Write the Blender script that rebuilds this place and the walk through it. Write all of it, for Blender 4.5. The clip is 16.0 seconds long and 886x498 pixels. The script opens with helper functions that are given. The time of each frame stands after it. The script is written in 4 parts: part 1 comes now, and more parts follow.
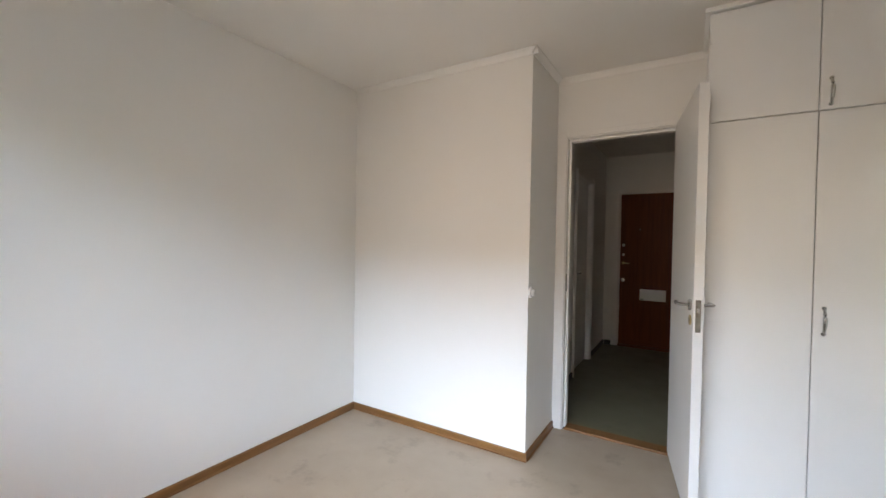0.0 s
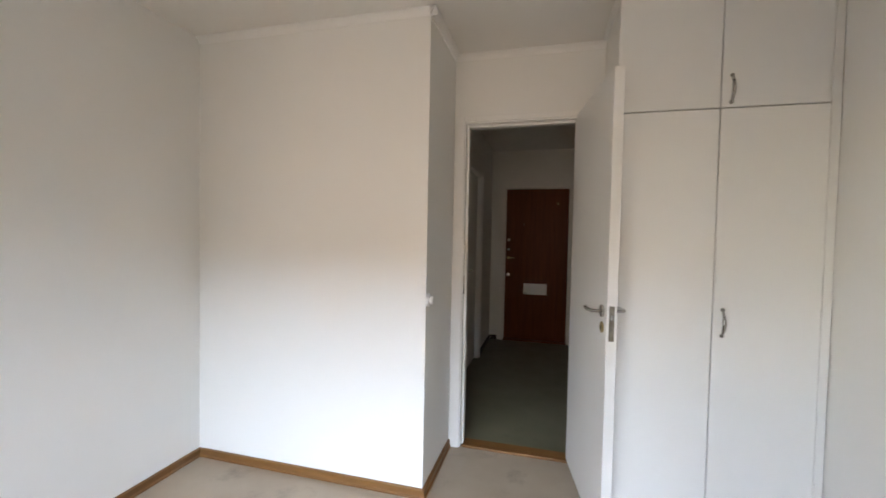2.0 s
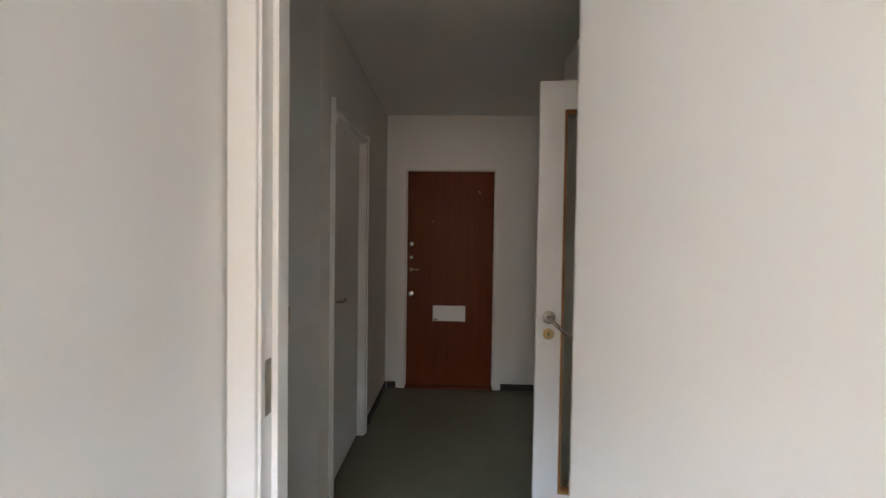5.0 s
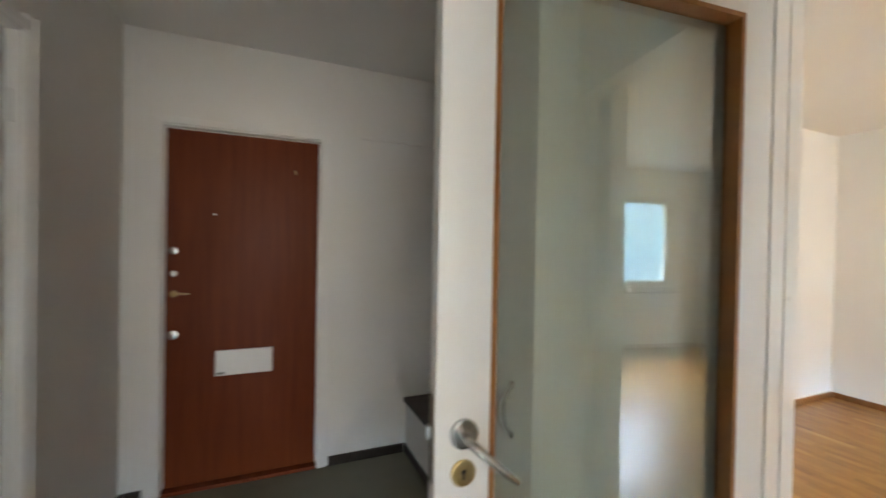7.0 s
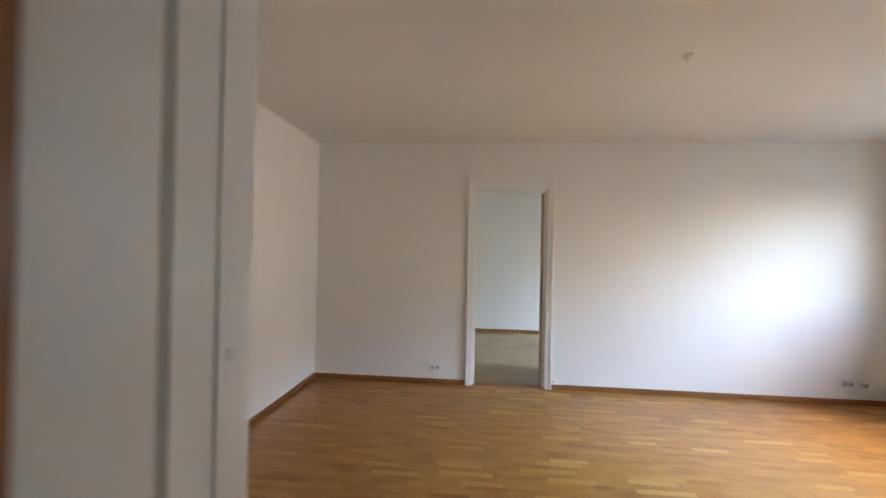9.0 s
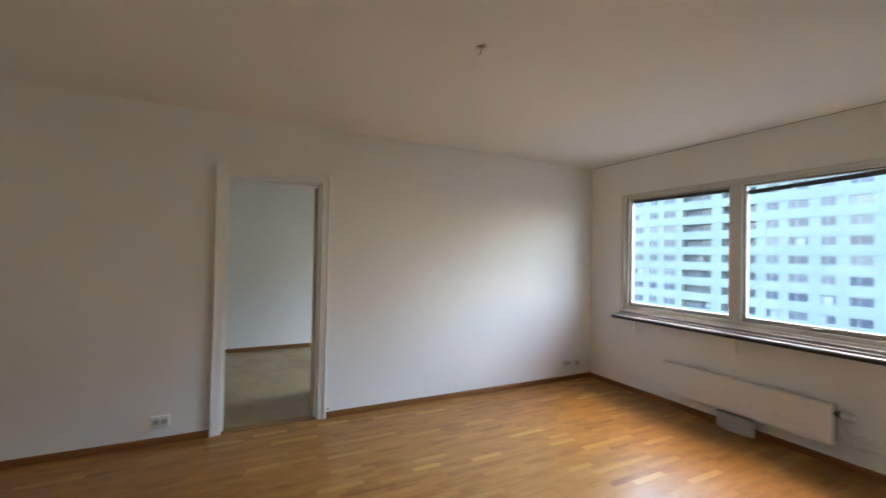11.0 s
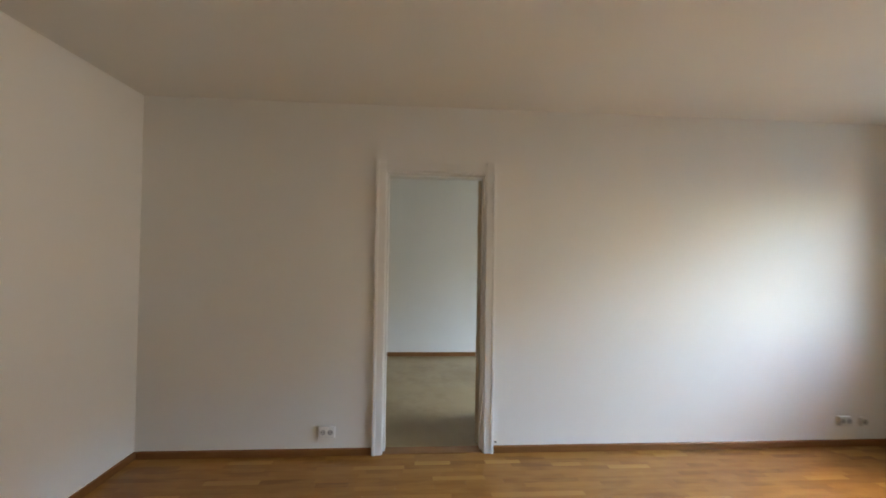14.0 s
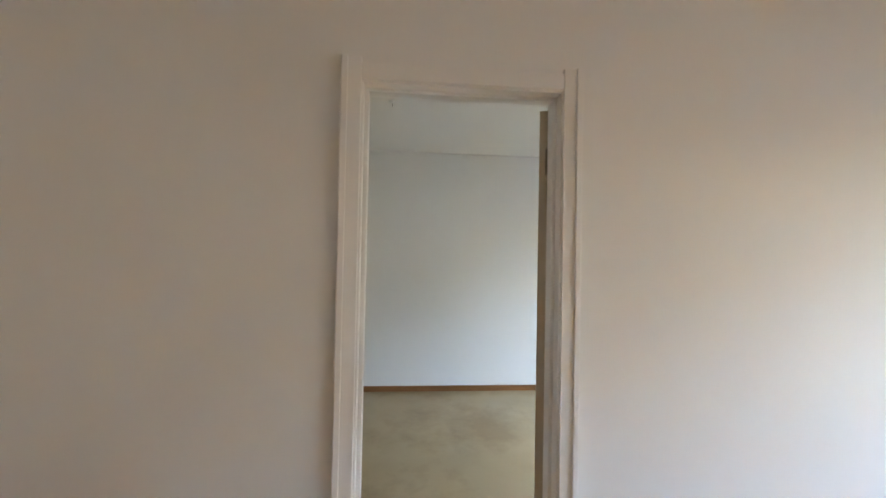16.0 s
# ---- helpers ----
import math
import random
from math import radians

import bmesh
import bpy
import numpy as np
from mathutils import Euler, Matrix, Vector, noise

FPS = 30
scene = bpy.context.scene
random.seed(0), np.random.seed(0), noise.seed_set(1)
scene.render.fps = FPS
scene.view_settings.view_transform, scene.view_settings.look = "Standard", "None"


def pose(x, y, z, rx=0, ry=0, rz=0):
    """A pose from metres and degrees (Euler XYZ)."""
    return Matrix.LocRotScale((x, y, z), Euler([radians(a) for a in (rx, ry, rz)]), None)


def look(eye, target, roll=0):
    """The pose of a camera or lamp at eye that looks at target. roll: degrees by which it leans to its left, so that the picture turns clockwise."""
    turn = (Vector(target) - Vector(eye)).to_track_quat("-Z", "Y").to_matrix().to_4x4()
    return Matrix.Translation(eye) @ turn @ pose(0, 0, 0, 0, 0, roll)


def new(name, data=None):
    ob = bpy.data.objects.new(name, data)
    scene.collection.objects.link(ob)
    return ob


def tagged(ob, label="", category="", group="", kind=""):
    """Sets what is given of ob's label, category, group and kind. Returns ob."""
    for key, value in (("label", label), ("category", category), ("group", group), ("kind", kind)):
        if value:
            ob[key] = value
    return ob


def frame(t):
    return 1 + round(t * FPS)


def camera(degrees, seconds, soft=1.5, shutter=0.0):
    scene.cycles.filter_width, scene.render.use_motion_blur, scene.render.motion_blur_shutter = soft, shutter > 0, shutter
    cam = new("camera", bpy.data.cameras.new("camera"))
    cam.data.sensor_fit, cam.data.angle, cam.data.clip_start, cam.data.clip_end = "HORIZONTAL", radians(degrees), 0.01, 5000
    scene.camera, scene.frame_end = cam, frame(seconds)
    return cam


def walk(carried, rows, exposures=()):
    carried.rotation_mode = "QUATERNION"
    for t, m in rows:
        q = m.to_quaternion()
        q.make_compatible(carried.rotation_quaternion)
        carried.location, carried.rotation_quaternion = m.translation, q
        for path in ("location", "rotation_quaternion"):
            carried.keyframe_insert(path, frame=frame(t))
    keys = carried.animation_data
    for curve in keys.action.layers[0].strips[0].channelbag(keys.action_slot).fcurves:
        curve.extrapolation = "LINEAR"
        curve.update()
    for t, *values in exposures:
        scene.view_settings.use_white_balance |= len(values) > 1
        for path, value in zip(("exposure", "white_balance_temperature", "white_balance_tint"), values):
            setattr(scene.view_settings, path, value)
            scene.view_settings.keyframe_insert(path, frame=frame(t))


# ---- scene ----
cam = camera(95.3, 16.0, soft=1.5, shutter=0.4)
PATH = [
    (0, (-0.054, -0.243, 1.314), (-1.100, 1.461, 1.280), 1.01),
    (0.5, (-0.079, -0.147, 1.307), (-1.089, 1.578, 1.232), 1.06),
    (1, (-0.120, -0.030, 1.332), (-1.011, 1.759, 1.256), 1.13),
    (1.5, (-0.195, 0.063, 1.330), (-0.904, 1.932, 1.264), 1.13),
    (2, (-0.279, 0.141, 1.348), (-0.791, 2.073, 1.285), 1.14),
    (2.5, (-0.269, 0.251, 1.342), (-0.578, 2.226, 1.280), 1.13),
    (3, (-0.196, 0.470, 1.360), (-0.362, 2.462, 1.301), 1.24),
    (3.5, (-0.188, 0.756, 1.365), (-0.316, 2.751, 1.303), 1.05),
    (4, (-0.245, 1.098, 1.374), (-0.349, 3.094, 1.314), 0.91),
    (4.2, (-0.288, 1.235, 1.360), (-0.362, 3.233, 1.299), 0.85),
    (4.9, (-0.393, 1.742, 1.362), (-0.453, 3.741, 1.311), 0.81),
    (5.6, (-0.468, 2.228, 1.372), (-0.481, 4.227, 1.336), 0.95),
    (6.3, (-0.449, 2.574, 1.376), (-0.216, 4.560, 1.352), 1.05),
    (6.5, (-0.433, 2.690, 1.379), (-0.103, 4.662, 1.355), 1.02),
    (7, (-0.326, 2.913, 1.373), (0.460, 4.752, 1.355), 1.07),
    (7.5, (-0.135, 3.061, 1.382), (1.143, 4.599, 1.364), 1.51),
    (8, (0.051, 3.126, 1.370), (1.739, 4.199, 1.367), 1.01),
    (8.5, (0.272, 3.214, 1.361), (2.199, 3.750, 1.366), 1.12),
    (9, (0.478, 3.248, 1.365), (2.469, 3.439, 1.373), 1.16),
    (9.5, (0.705, 3.230, 1.378), (2.705, 3.194, 1.396), 1.14),
    (10, (0.856, 3.218, 1.385), (2.840, 2.963, 1.407), 1.14),
    (10.2, (0.910, 3.222, 1.388), (2.874, 2.843, 1.413), 1.11),
    (10.9, (1.056, 3.202, 1.408), (2.879, 2.380, 1.437), 1.12),
    (11.6, (1.120, 3.177, 1.432), (2.699, 1.949, 1.463), 1.15),
    (12.3, (1.162, 3.177, 1.440), (2.650, 1.842, 1.475), 1.11),
    (12.5, (1.182, 3.186, 1.437), (2.709, 1.894, 1.475), 1.07),
    (13, (1.284, 3.192, 1.417), (3.058, 2.269, 1.458), 1.03),
    (13.5, (1.488, 3.166, 1.415), (3.429, 2.687, 1.453), 1.01),
    (14, (1.724, 3.108, 1.406), (3.719, 2.971, 1.439), 0.87),
    (14.5, (2.032, 3.111, 1.403), (4.031, 3.066, 1.439), 0.78),
    (15, (2.381, 3.091, 1.391), (4.380, 3.031, 1.428), 0.93),
    (15.5, (2.779, 3.146, 1.387), (4.773, 2.999, 1.420), 1.11),
    (16, (3.188, 3.148, 1.394), (5.180, 2.977, 1.431), 1.10),
]
EXPOSURES = [(0, 3.75, 8450, 22), (3.5, 3.86, 8300, 21), (4.2, 4.05, 8000, 21), (6.3, 6.1, 7500, 15), (7, 6.05, 7200, 12), (7.5, 5.98, 6705, 15), (8, 5.74, 6577, 17), (8.5, 5.18, 6950, 19), (9, 4.78, 7150, 18), (10.2, 4.23, 7330, 17), (12.5, 4.1, 7380, 14), (13.5, 4.26, 7560, 14), (14.5, 4.46, 7750, 15), (15, 4.45, 7741, 15), (16, 4.74, 7220, 16)]
walk(cam, [(t, look(eye, target, roll)) for t, eye, target, roll in PATH], EXPOSURES)

# ---- daylight: overcast sky and a wide, weak sun ----
world = bpy.data.worlds.new("overcast_sky")
scene.world = world
world.use_nodes = True
wn = world.node_tree.nodes
sky = wn.new("ShaderNodeTexSky")
sky.sky_type = "NISHITA"
sky.sun_disc = False
sky.sun_elevation = radians(62)
sky.sun_rotation = radians(180)
sky.dust_density = 1.8
sky.air_density = 1.0
world.node_tree.links.new(sky.outputs[0], wn["Background"].inputs[0])
wn["Background"].inputs[1].default_value = 0.135
sun = new("sun", bpy.data.lights.new("sun", "SUN"))
sun.data.energy = 0.1
sun.data.angle = radians(35)
sun.data.color = (1.0, 0.95, 0.88)
sun.matrix_world = look((0, -20 * math.cos(radians(62)), 20 * math.sin(radians(62))), (0, 0, 0))


# area lamp added above the street, brightens the rooms beyond the sky's own light
panel = new("sky_fill_lamp", bpy.data.lights.new("sky_fill_lamp", "AREA"))
panel.data.shape = "RECTANGLE"
panel.data.size, panel.data.size_y = 19.0, 7.0
panel.data.energy = 190
panel.data.spread = radians(75)
panel.data.color = (0.44, 0.67, 1.0)
panel.matrix_world = look((2.5, -12.0, 8.8), (2.5, 0.0, 1.5))

# warm lamp added in each window's opening to fill the rooms
for wa, wb, glow, fan in ((-1.9, 0.1, 0.125, 72), (1.925, 4.15, 0.125, 70), (5.05, 6.95, 0.055, 72)):
    opening = new("window_fill_lamp", bpy.data.lights.new("window_fill_lamp", "AREA"))
    opening.data.shape = "RECTANGLE"
    opening.data.size, opening.data.size_y = wb - wa - 0.1, 1.1
    opening.data.energy = glow * (wb - wa - 0.1) * 1.1
    opening.data.spread = radians(fan)
    opening.data.color = (1.0, 0.88, 0.75)
    opening.matrix_world = look(((wa + wb) / 2, -0.56, 1.475), ((wa + wb) / 2, 3.0, 1.475))


# ---- materials ----
def shader(name):
    m = bpy.data.materials.new(name)
    m.use_nodes = True
    nt = m.node_tree
    return m, nt, nt.nodes["Principled BSDF"]


def noise_node(nt, scale, detail=4.0, rough=0.55, stretch=None):
    geo = nt.nodes.new("ShaderNodeNewGeometry")
    src = geo.outputs["Position"]
    if stretch:
        mp = nt.nodes.new("ShaderNodeMapping")
        mp.inputs["Scale"].default_value = stretch
        nt.links.new(src, mp.inputs["Vector"])
        src = mp.outputs["Vector"]
    n = nt.nodes.new("ShaderNodeTexNoise")
    n.inputs["Scale"].default_value = scale
    n.inputs["Detail"].default_value = detail
    n.inputs["Roughness"].default_value = rough
    nt.links.new(src, n.inputs["Vector"])
    return n.outputs["Fac"]


def ramp_node(nt, fac, stops):
    r = nt.nodes.new("ShaderNodeValToRGB")
    while len(r.color_ramp.elements) < len(stops):
        r.color_ramp.elements.new(0.5)
    for e, (p, c) in zip(r.color_ramp.elements, stops):
        e.position = p
        e.color = (*c, 1)
    nt.links.new(fac, r.inputs["Fac"])
    return r.outputs["Color"]


def blend_node(nt, fac, a, b, how="MIX"):
    x = nt.nodes.new("ShaderNodeMix")
    x.data_type = "RGBA"
    x.blend_type = how
    if isinstance(fac, (int, float)):
        x.inputs["Factor"].default_value = fac
    else:
        nt.links.new(fac, x.inputs["Factor"])
    for sock, v in (("A", a), ("B", b)):
        s = [i for i in x.inputs if i.name == sock and i.type == "RGBA"][0]
        if isinstance(v, tuple):
            s.default_value = (*v, 1)
        else:
            nt.links.new(v, s)
    return [o for o in x.outputs if o.type == "RGBA"][0]


def range_node(nt, fac, lo, hi):
    r = nt.nodes.new("ShaderNodeMapRange")
    r.inputs["To Min"].default_value = lo
    r.inputs["To Max"].default_value = hi
    nt.links.new(fac, r.inputs["Value"])
    return r.outputs["Result"]


def bump_node(nt, bsdf, fac, strength, dist=0.002):
    b = nt.nodes.new("ShaderNodeBump")
    b.inputs["Strength"].default_value = strength
    b.inputs["Distance"].default_value = dist
    nt.links.new(fac, b.inputs["Height"])
    nt.links.new(b.outputs["Normal"], bsdf.inputs["Normal"])


def paint(name, c, c2, rough, big=1.3, fine=260, bump=0.15, metal=0.0, spread=0.12, dist=0.0015):
    """A surface with slow tone changes, fine relief and uneven gloss."""
    m, nt, b = shader(name)
    slow = noise_node(nt, big, 5)
    col = ramp_node(nt, slow, [(0.35, c), (0.68, c2)])
    nt.links.new(col, b.inputs["Base Color"])
    mid = noise_node(nt, big * 9, 3)
    nt.links.new(range_node(nt, mid, max(rough - spread, 0.03), min(rough + spread, 1)), b.inputs["Roughness"])
    b.inputs["Metallic"].default_value = metal
    if bump:
        bump_node(nt, b, noise_node(nt, fine, 3), bump, dist)
    return m


def timber(name, dark, light, rough, along, coat=0.0):
    """Wood with grain that runs along an axis."""
    m, nt, b = shader(name)
    st = [26.0, 26.0, 26.0]
    st["xyz".index(along)] = 1.6
    grain = noise_node(nt, 1.0, 6, 0.65, st)
    col = ramp_node(nt, grain, [(0.3, dark), (0.7, light)])
    wear = noise_node(nt, 2.2, 4)
    col = blend_node(nt, range_node(nt, wear, 0.0, 0.35), col, dark)
    nt.links.new(col, b.inputs["Base Color"])
    nt.links.new(range_node(nt, noise_node(nt, 7, 3), rough - 0.08, rough + 0.1), b.inputs["Roughness"])
    bump_node(nt, b, grain, 0.12, 0.001)
    b.inputs["Coat Weight"].default_value = coat
    b.inputs["Coat Roughness"].default_value = 0.2
    return m


def parquet_wood(name, key):
    m, nt, b = shader(name)
    if key == "object":
        rnd = nt.nodes.new("ShaderNodeObjectInfo").outputs["Random"]
    else:
        rnd = nt.nodes.new("ShaderNodeNewGeometry").outputs["Random Per Island"]
    tone = ramp_node(nt, rnd, [(0.0, (0.21, 0.074, 0.011)), (0.12, (0.27, 0.103, 0.018)), (0.6, (0.335, 0.137, 0.027)), (0.88, (0.375, 0.165, 0.036)), (1.0, (0.51, 0.28, 0.08))])
    grain = noise_node(nt, 1.0, 3, 0.5, (45.0, 2.2, 1.0))
    col = blend_node(nt, range_node(nt, grain, 0.0, 0.26), tone, (0.20, 0.083, 0.016))
    figure = noise_node(nt, 1.0, 2, 0.5, (16.0, 4.5, 1.0))
    col = blend_node(nt, ramp_node(nt, figure, [(0.42, (0, 0, 0)), (0.66, (0.5, 0.5, 0.5))]), col, (0.41, 0.198, 0.05))
    cloud = noise_node(nt, 1.1, 3)
    col = blend_node(nt, range_node(nt, cloud, 0.0, 0.16), col, (0.26, 0.12, 0.032))
    nt.links.new(col, b.inputs["Base Color"])
    nt.links.new(range_node(nt, noise_node(nt, 1.5, 1), 0.30, 0.40), b.inputs["Roughness"])
    b.inputs["Specular IOR Level"].default_value = 0.28
    b.inputs["Coat Weight"].default_value = 0.22
    b.inputs["Coat Roughness"].default_value = 0.11
    return m


def lino(name, base, pale, stain, rough, blot=3.4, worn=0.56):
    m, nt, b = shader(name)
    cloud = noise_node(nt, 2.1, 6, 0.6)
    col = ramp_node(nt, cloud, [(0.3, base), (0.72, pale)])
    spots = noise_node(nt, blot, 5, 0.7)
    mask = ramp_node(nt, spots, [(worn, (0, 0, 0)), (worn + 0.16, (0.7, 0.7, 0.7))])
    col = blend_node(nt, mask, col, stain)
    speck = noise_node(nt, 160, 2)
    col = blend_node(nt, range_node(nt, speck, 0.0, 0.18), col, stain)
    nt.links.new(col, b.inputs["Base Color"])
    nt.links.new(range_node(nt, noise_node(nt, 5, 5), rough - 0.1, rough + 0.12), b.inputs["Roughness"])
    bump_node(nt, b, noise_node(nt, 4, 3), 0.15, 0.003)
    return m


def pane_glass(name, tint=(1, 1, 1), gloss=0.045):
    m = bpy.data.materials.new(name)
    m.use_nodes = True
    nt = m.node_tree
    nt.nodes.remove(nt.nodes["Principled BSDF"])
    clear = nt.nodes.new("ShaderNodeBsdfTransparent")
    clear.inputs[0].default_value = (*tint, 1)
    shine = nt.nodes.new("ShaderNodeBsdfGlossy")
    shine.inputs["Roughness"].default_value = 0.0
    lw = nt.nodes.new("ShaderNodeLayerWeight")
    lw.inputs["Blend"].default_value = 0.5
    p = nt.nodes.new("ShaderNodeMath")
    p.operation = "POWER"
    p.inputs[1].default_value = 4.0
    nt.links.new(lw.outputs["Facing"], p.inputs[0])
    x = nt.nodes.new("ShaderNodeMixShader")
    nt.links.new(range_node(nt, p.outputs[0], gloss, 1.0), x.inputs[0])
    nt.links.new(clear.outputs[0], x.inputs[1])
    nt.links.new(shine.outputs[0], x.inputs[2])
    nt.links.new(x.outputs[0], nt.nodes["Material Output"].inputs["Surface"])
    return m


def far_glass():
    """Window panes far off: some dark, some with pale blinds or curtains behind them."""
    m, nt, b = shader("far_window_glass")
    rnd = nt.nodes.new("ShaderNodeObjectInfo").outputs["Random"]
    tone = ramp_node(nt, rnd, [(0.0, (0.045, 0.065, 0.10)), (0.45, (0.075, 0.105, 0.145)), (0.75, (0.13, 0.17, 0.20)), (1.0, (0.20, 0.24, 0.25))])
    tone = blend_node(nt, range_node(nt, noise_node(nt, 0.9, 2), 0.0, 0.6), tone, (0.06, 0.085, 0.125))
    nt.links.new(tone, b.inputs["Base Color"])
    b.inputs["Roughness"].default_value = 0.15
    return m


def wallpaper(name, c, c2, rough):
    """Painted woven wallpaper: slow tone changes, a fine weave and faint upright ribs."""
    m = paint(name, c, c2, rough, 0.7, 420, 0.0)
    nt = m.node_tree
    ribs = noise_node(nt, 1.0, 3, 0.6, (70.0, 70.0, 1.4))
    weave = noise_node(nt, 420, 3)
    both = nt.nodes.new("ShaderNodeMath")
    both.operation = "ADD"
    nt.links.new(range_node(nt, ribs, 0.0, 0.8), both.inputs[0])
    nt.links.new(weave, both.inputs[1])
    bump_node(nt, nt.nodes["Principled BSDF"], both.outputs[0], 0.25, 0.0016)
    return m


WALL = wallpaper("painted_wallpaper", (0.845, 0.83, 0.79), (0.875, 0.862, 0.828), 0.62)
CEIL = paint("ceiling_paint", (0.82, 0.80, 0.755), (0.85, 0.83, 0.79), 0.85, 0.6, 300, 0.2)
GLOSS = paint("white_joinery_paint", (0.86, 0.845, 0.81), (0.89, 0.875, 0.845), 0.34, 1.6, 90, 0.05, 0.0, 0.02)
CABINET = paint("white_cabinet_lacquer", (0.84, 0.83, 0.80), (0.87, 0.86, 0.835), 0.36, 1.2, 120, 0.05, 0.0, 0.02)
PLASTIC = paint("white_plastic", (0.78, 0.77, 0.74), (0.80, 0.79, 0.77), 0.35, 8, 300, 0.03)
ENAMEL = paint("white_enamel", (0.83, 0.81, 0.77), (0.86, 0.84, 0.80), 0.3, 3, 200, 0.04)
GREYBOX = paint("grey_painted_metal", (0.50, 0.50, 0.48), (0.56, 0.56, 0.54), 0.45, 6, 200, 0.05)
STEEL = paint("brushed_steel", (0.42, 0.41, 0.39), (0.52, 0.51, 0.49), 0.24, 20, 400, 0.05, 1.0, 0.08)
DULLSTEEL = paint("worn_lock_steel", (0.22, 0.19, 0.15), (0.34, 0.31, 0.26), 0.45, 30, 300, 0.2, 1.0)
BRASS = paint("worn_brass", (0.50, 0.36, 0.16), (0.62, 0.50, 0.30), 0.35, 20, 300, 0.1, 1.0)
BLACK = paint("black_gap", (0.012, 0.011, 0.01), (0.02, 0.018, 0.016), 0.6, 9, 200, 0.05)
SEAM = paint("grey_seam", (0.22, 0.22, 0.21), (0.30, 0.30, 0.29), 0.6, 9, 200, 0.05)
SEAM_LIGHT = paint("pale_seam", (0.40, 0.40, 0.39), (0.48, 0.48, 0.47), 0.6, 9, 200, 0.05)
SILLGREY = paint("grey_sill_paint", (0.27, 0.26, 0.255), (0.36, 0.35, 0.34), 0.58, 5, 120, 0.08)
DARKEDGE = paint("dark_sill_edge", (0.02, 0.02, 0.022), (0.035, 0.034, 0.034), 0.4, 9, 200, 0.05)
BLIND = paint("dark_blind_slats", (0.035, 0.03, 0.032), (0.06, 0.05, 0.05), 0.45, 9, 200, 0.05)
SKIRT_X = timber("oak_skirting_x", (0.17, 0.066, 0.018), (0.27, 0.115, 0.032), 0.42, "x", 0.2)
SKIRT_Y = timber("oak_skirting_y", (0.17, 0.066, 0.018), (0.27, 0.115, 0.032), 0.42, "y", 0.2)
RED_X = timber("reddish_skirting_x", (0.20, 0.076, 0.020), (0.30, 0.125, 0.038), 0.42, "x", 0.2)
RED_Y = timber("reddish_skirting_y", (0.20, 0.076, 0.020), (0.30, 0.125, 0.038), 0.42, "y", 0.2)
HALLSKIRT = timber("black_brown_skirting", (0.018, 0.012, 0.009), (0.035, 0.024, 0.017), 0.5, "y")
DOORWOOD = timber("mahogany_veneer", (0.125, 0.022, 0.005), (0.20, 0.041, 0.009), 0.44, "z", 0.0)
DOORWOOD.node_tree.nodes["Principled BSDF"].inputs["Specular IOR Level"].default_value = 0.16
BEADWOOD = timber("teak_glazing_bead", (0.26, 0.095, 0.022), (0.38, 0.155, 0.04), 0.4, "z", 0.2)
SUB = paint("floor_bed", (0.06, 0.03, 0.012), (0.08, 0.04, 0.015), 0.8, 3, 100, 0.1)
LINO_BED = lino("beige_lino", (0.33, 0.247, 0.178), (0.41, 0.315, 0.232), (0.19, 0.15, 0.12), 0.42)
LINO_HALL = lino("grey_green_lino", (0.145, 0.135, 0.085), (0.175, 0.165, 0.11), (0.11, 0.10, 0.065), 0.36)
LINO_ROOM = lino("olive_beige_lino", (0.30, 0.208, 0.105), (0.355, 0.255, 0.14), (0.20, 0.12, 0.05), 0.34, 1.3, 0.49)
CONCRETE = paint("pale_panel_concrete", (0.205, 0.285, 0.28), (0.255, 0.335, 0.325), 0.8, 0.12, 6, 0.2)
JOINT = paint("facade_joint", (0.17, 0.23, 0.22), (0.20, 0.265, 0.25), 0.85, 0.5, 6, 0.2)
VALVE = paint("dark_valve_metal", (0.07, 0.065, 0.06), (0.12, 0.11, 0.10), 0.4, 30, 300, 0.1, 0.6)
EDGEWOOD = paint("bare_door_edge", (0.46, 0.38, 0.27), (0.54, 0.46, 0.34), 0.6, 4, 90, 0.1)
# white window paint darkened to cream; the frame's shade is in the colour
SASHPAINT = paint("shaded_window_paint", (0.60, 0.57, 0.50), (0.67, 0.64, 0.57), 0.38, 4, 120, 0.1)
GAP = paint("dark_sash_gap", (0.10, 0.095, 0.085), (0.15, 0.14, 0.13), 0.7, 9, 200, 0.05)
OUTWALL = paint("outer_render", (0.45, 0.45, 0.44), (0.5, 0.5, 0.49), 0.85, 0.5, 60, 0.3)
FARGLASS = far_glass()
# balcony back walls: the shade of the recess is put into this darker colour
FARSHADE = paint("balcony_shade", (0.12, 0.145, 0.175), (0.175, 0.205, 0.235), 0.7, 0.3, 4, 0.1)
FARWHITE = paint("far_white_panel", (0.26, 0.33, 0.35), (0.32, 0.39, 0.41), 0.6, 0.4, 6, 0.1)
GROUND = paint("asphalt_and_paving", (0.10, 0.10, 0.09), (0.14, 0.14, 0.12), 0.9, 0.05, 3, 0.3)
PARQUET = parquet_wood("oak_parquet_strip", "object")
PARQUET_ALL = parquet_wood("oak_parquet_strips_joined", "island")
GLASS = pane_glass("window_glass", (0.93, 0.97, 0.97))
DOORGLASS = pane_glass("door_glass", (0.93, 0.96, 0.93), 0.11)


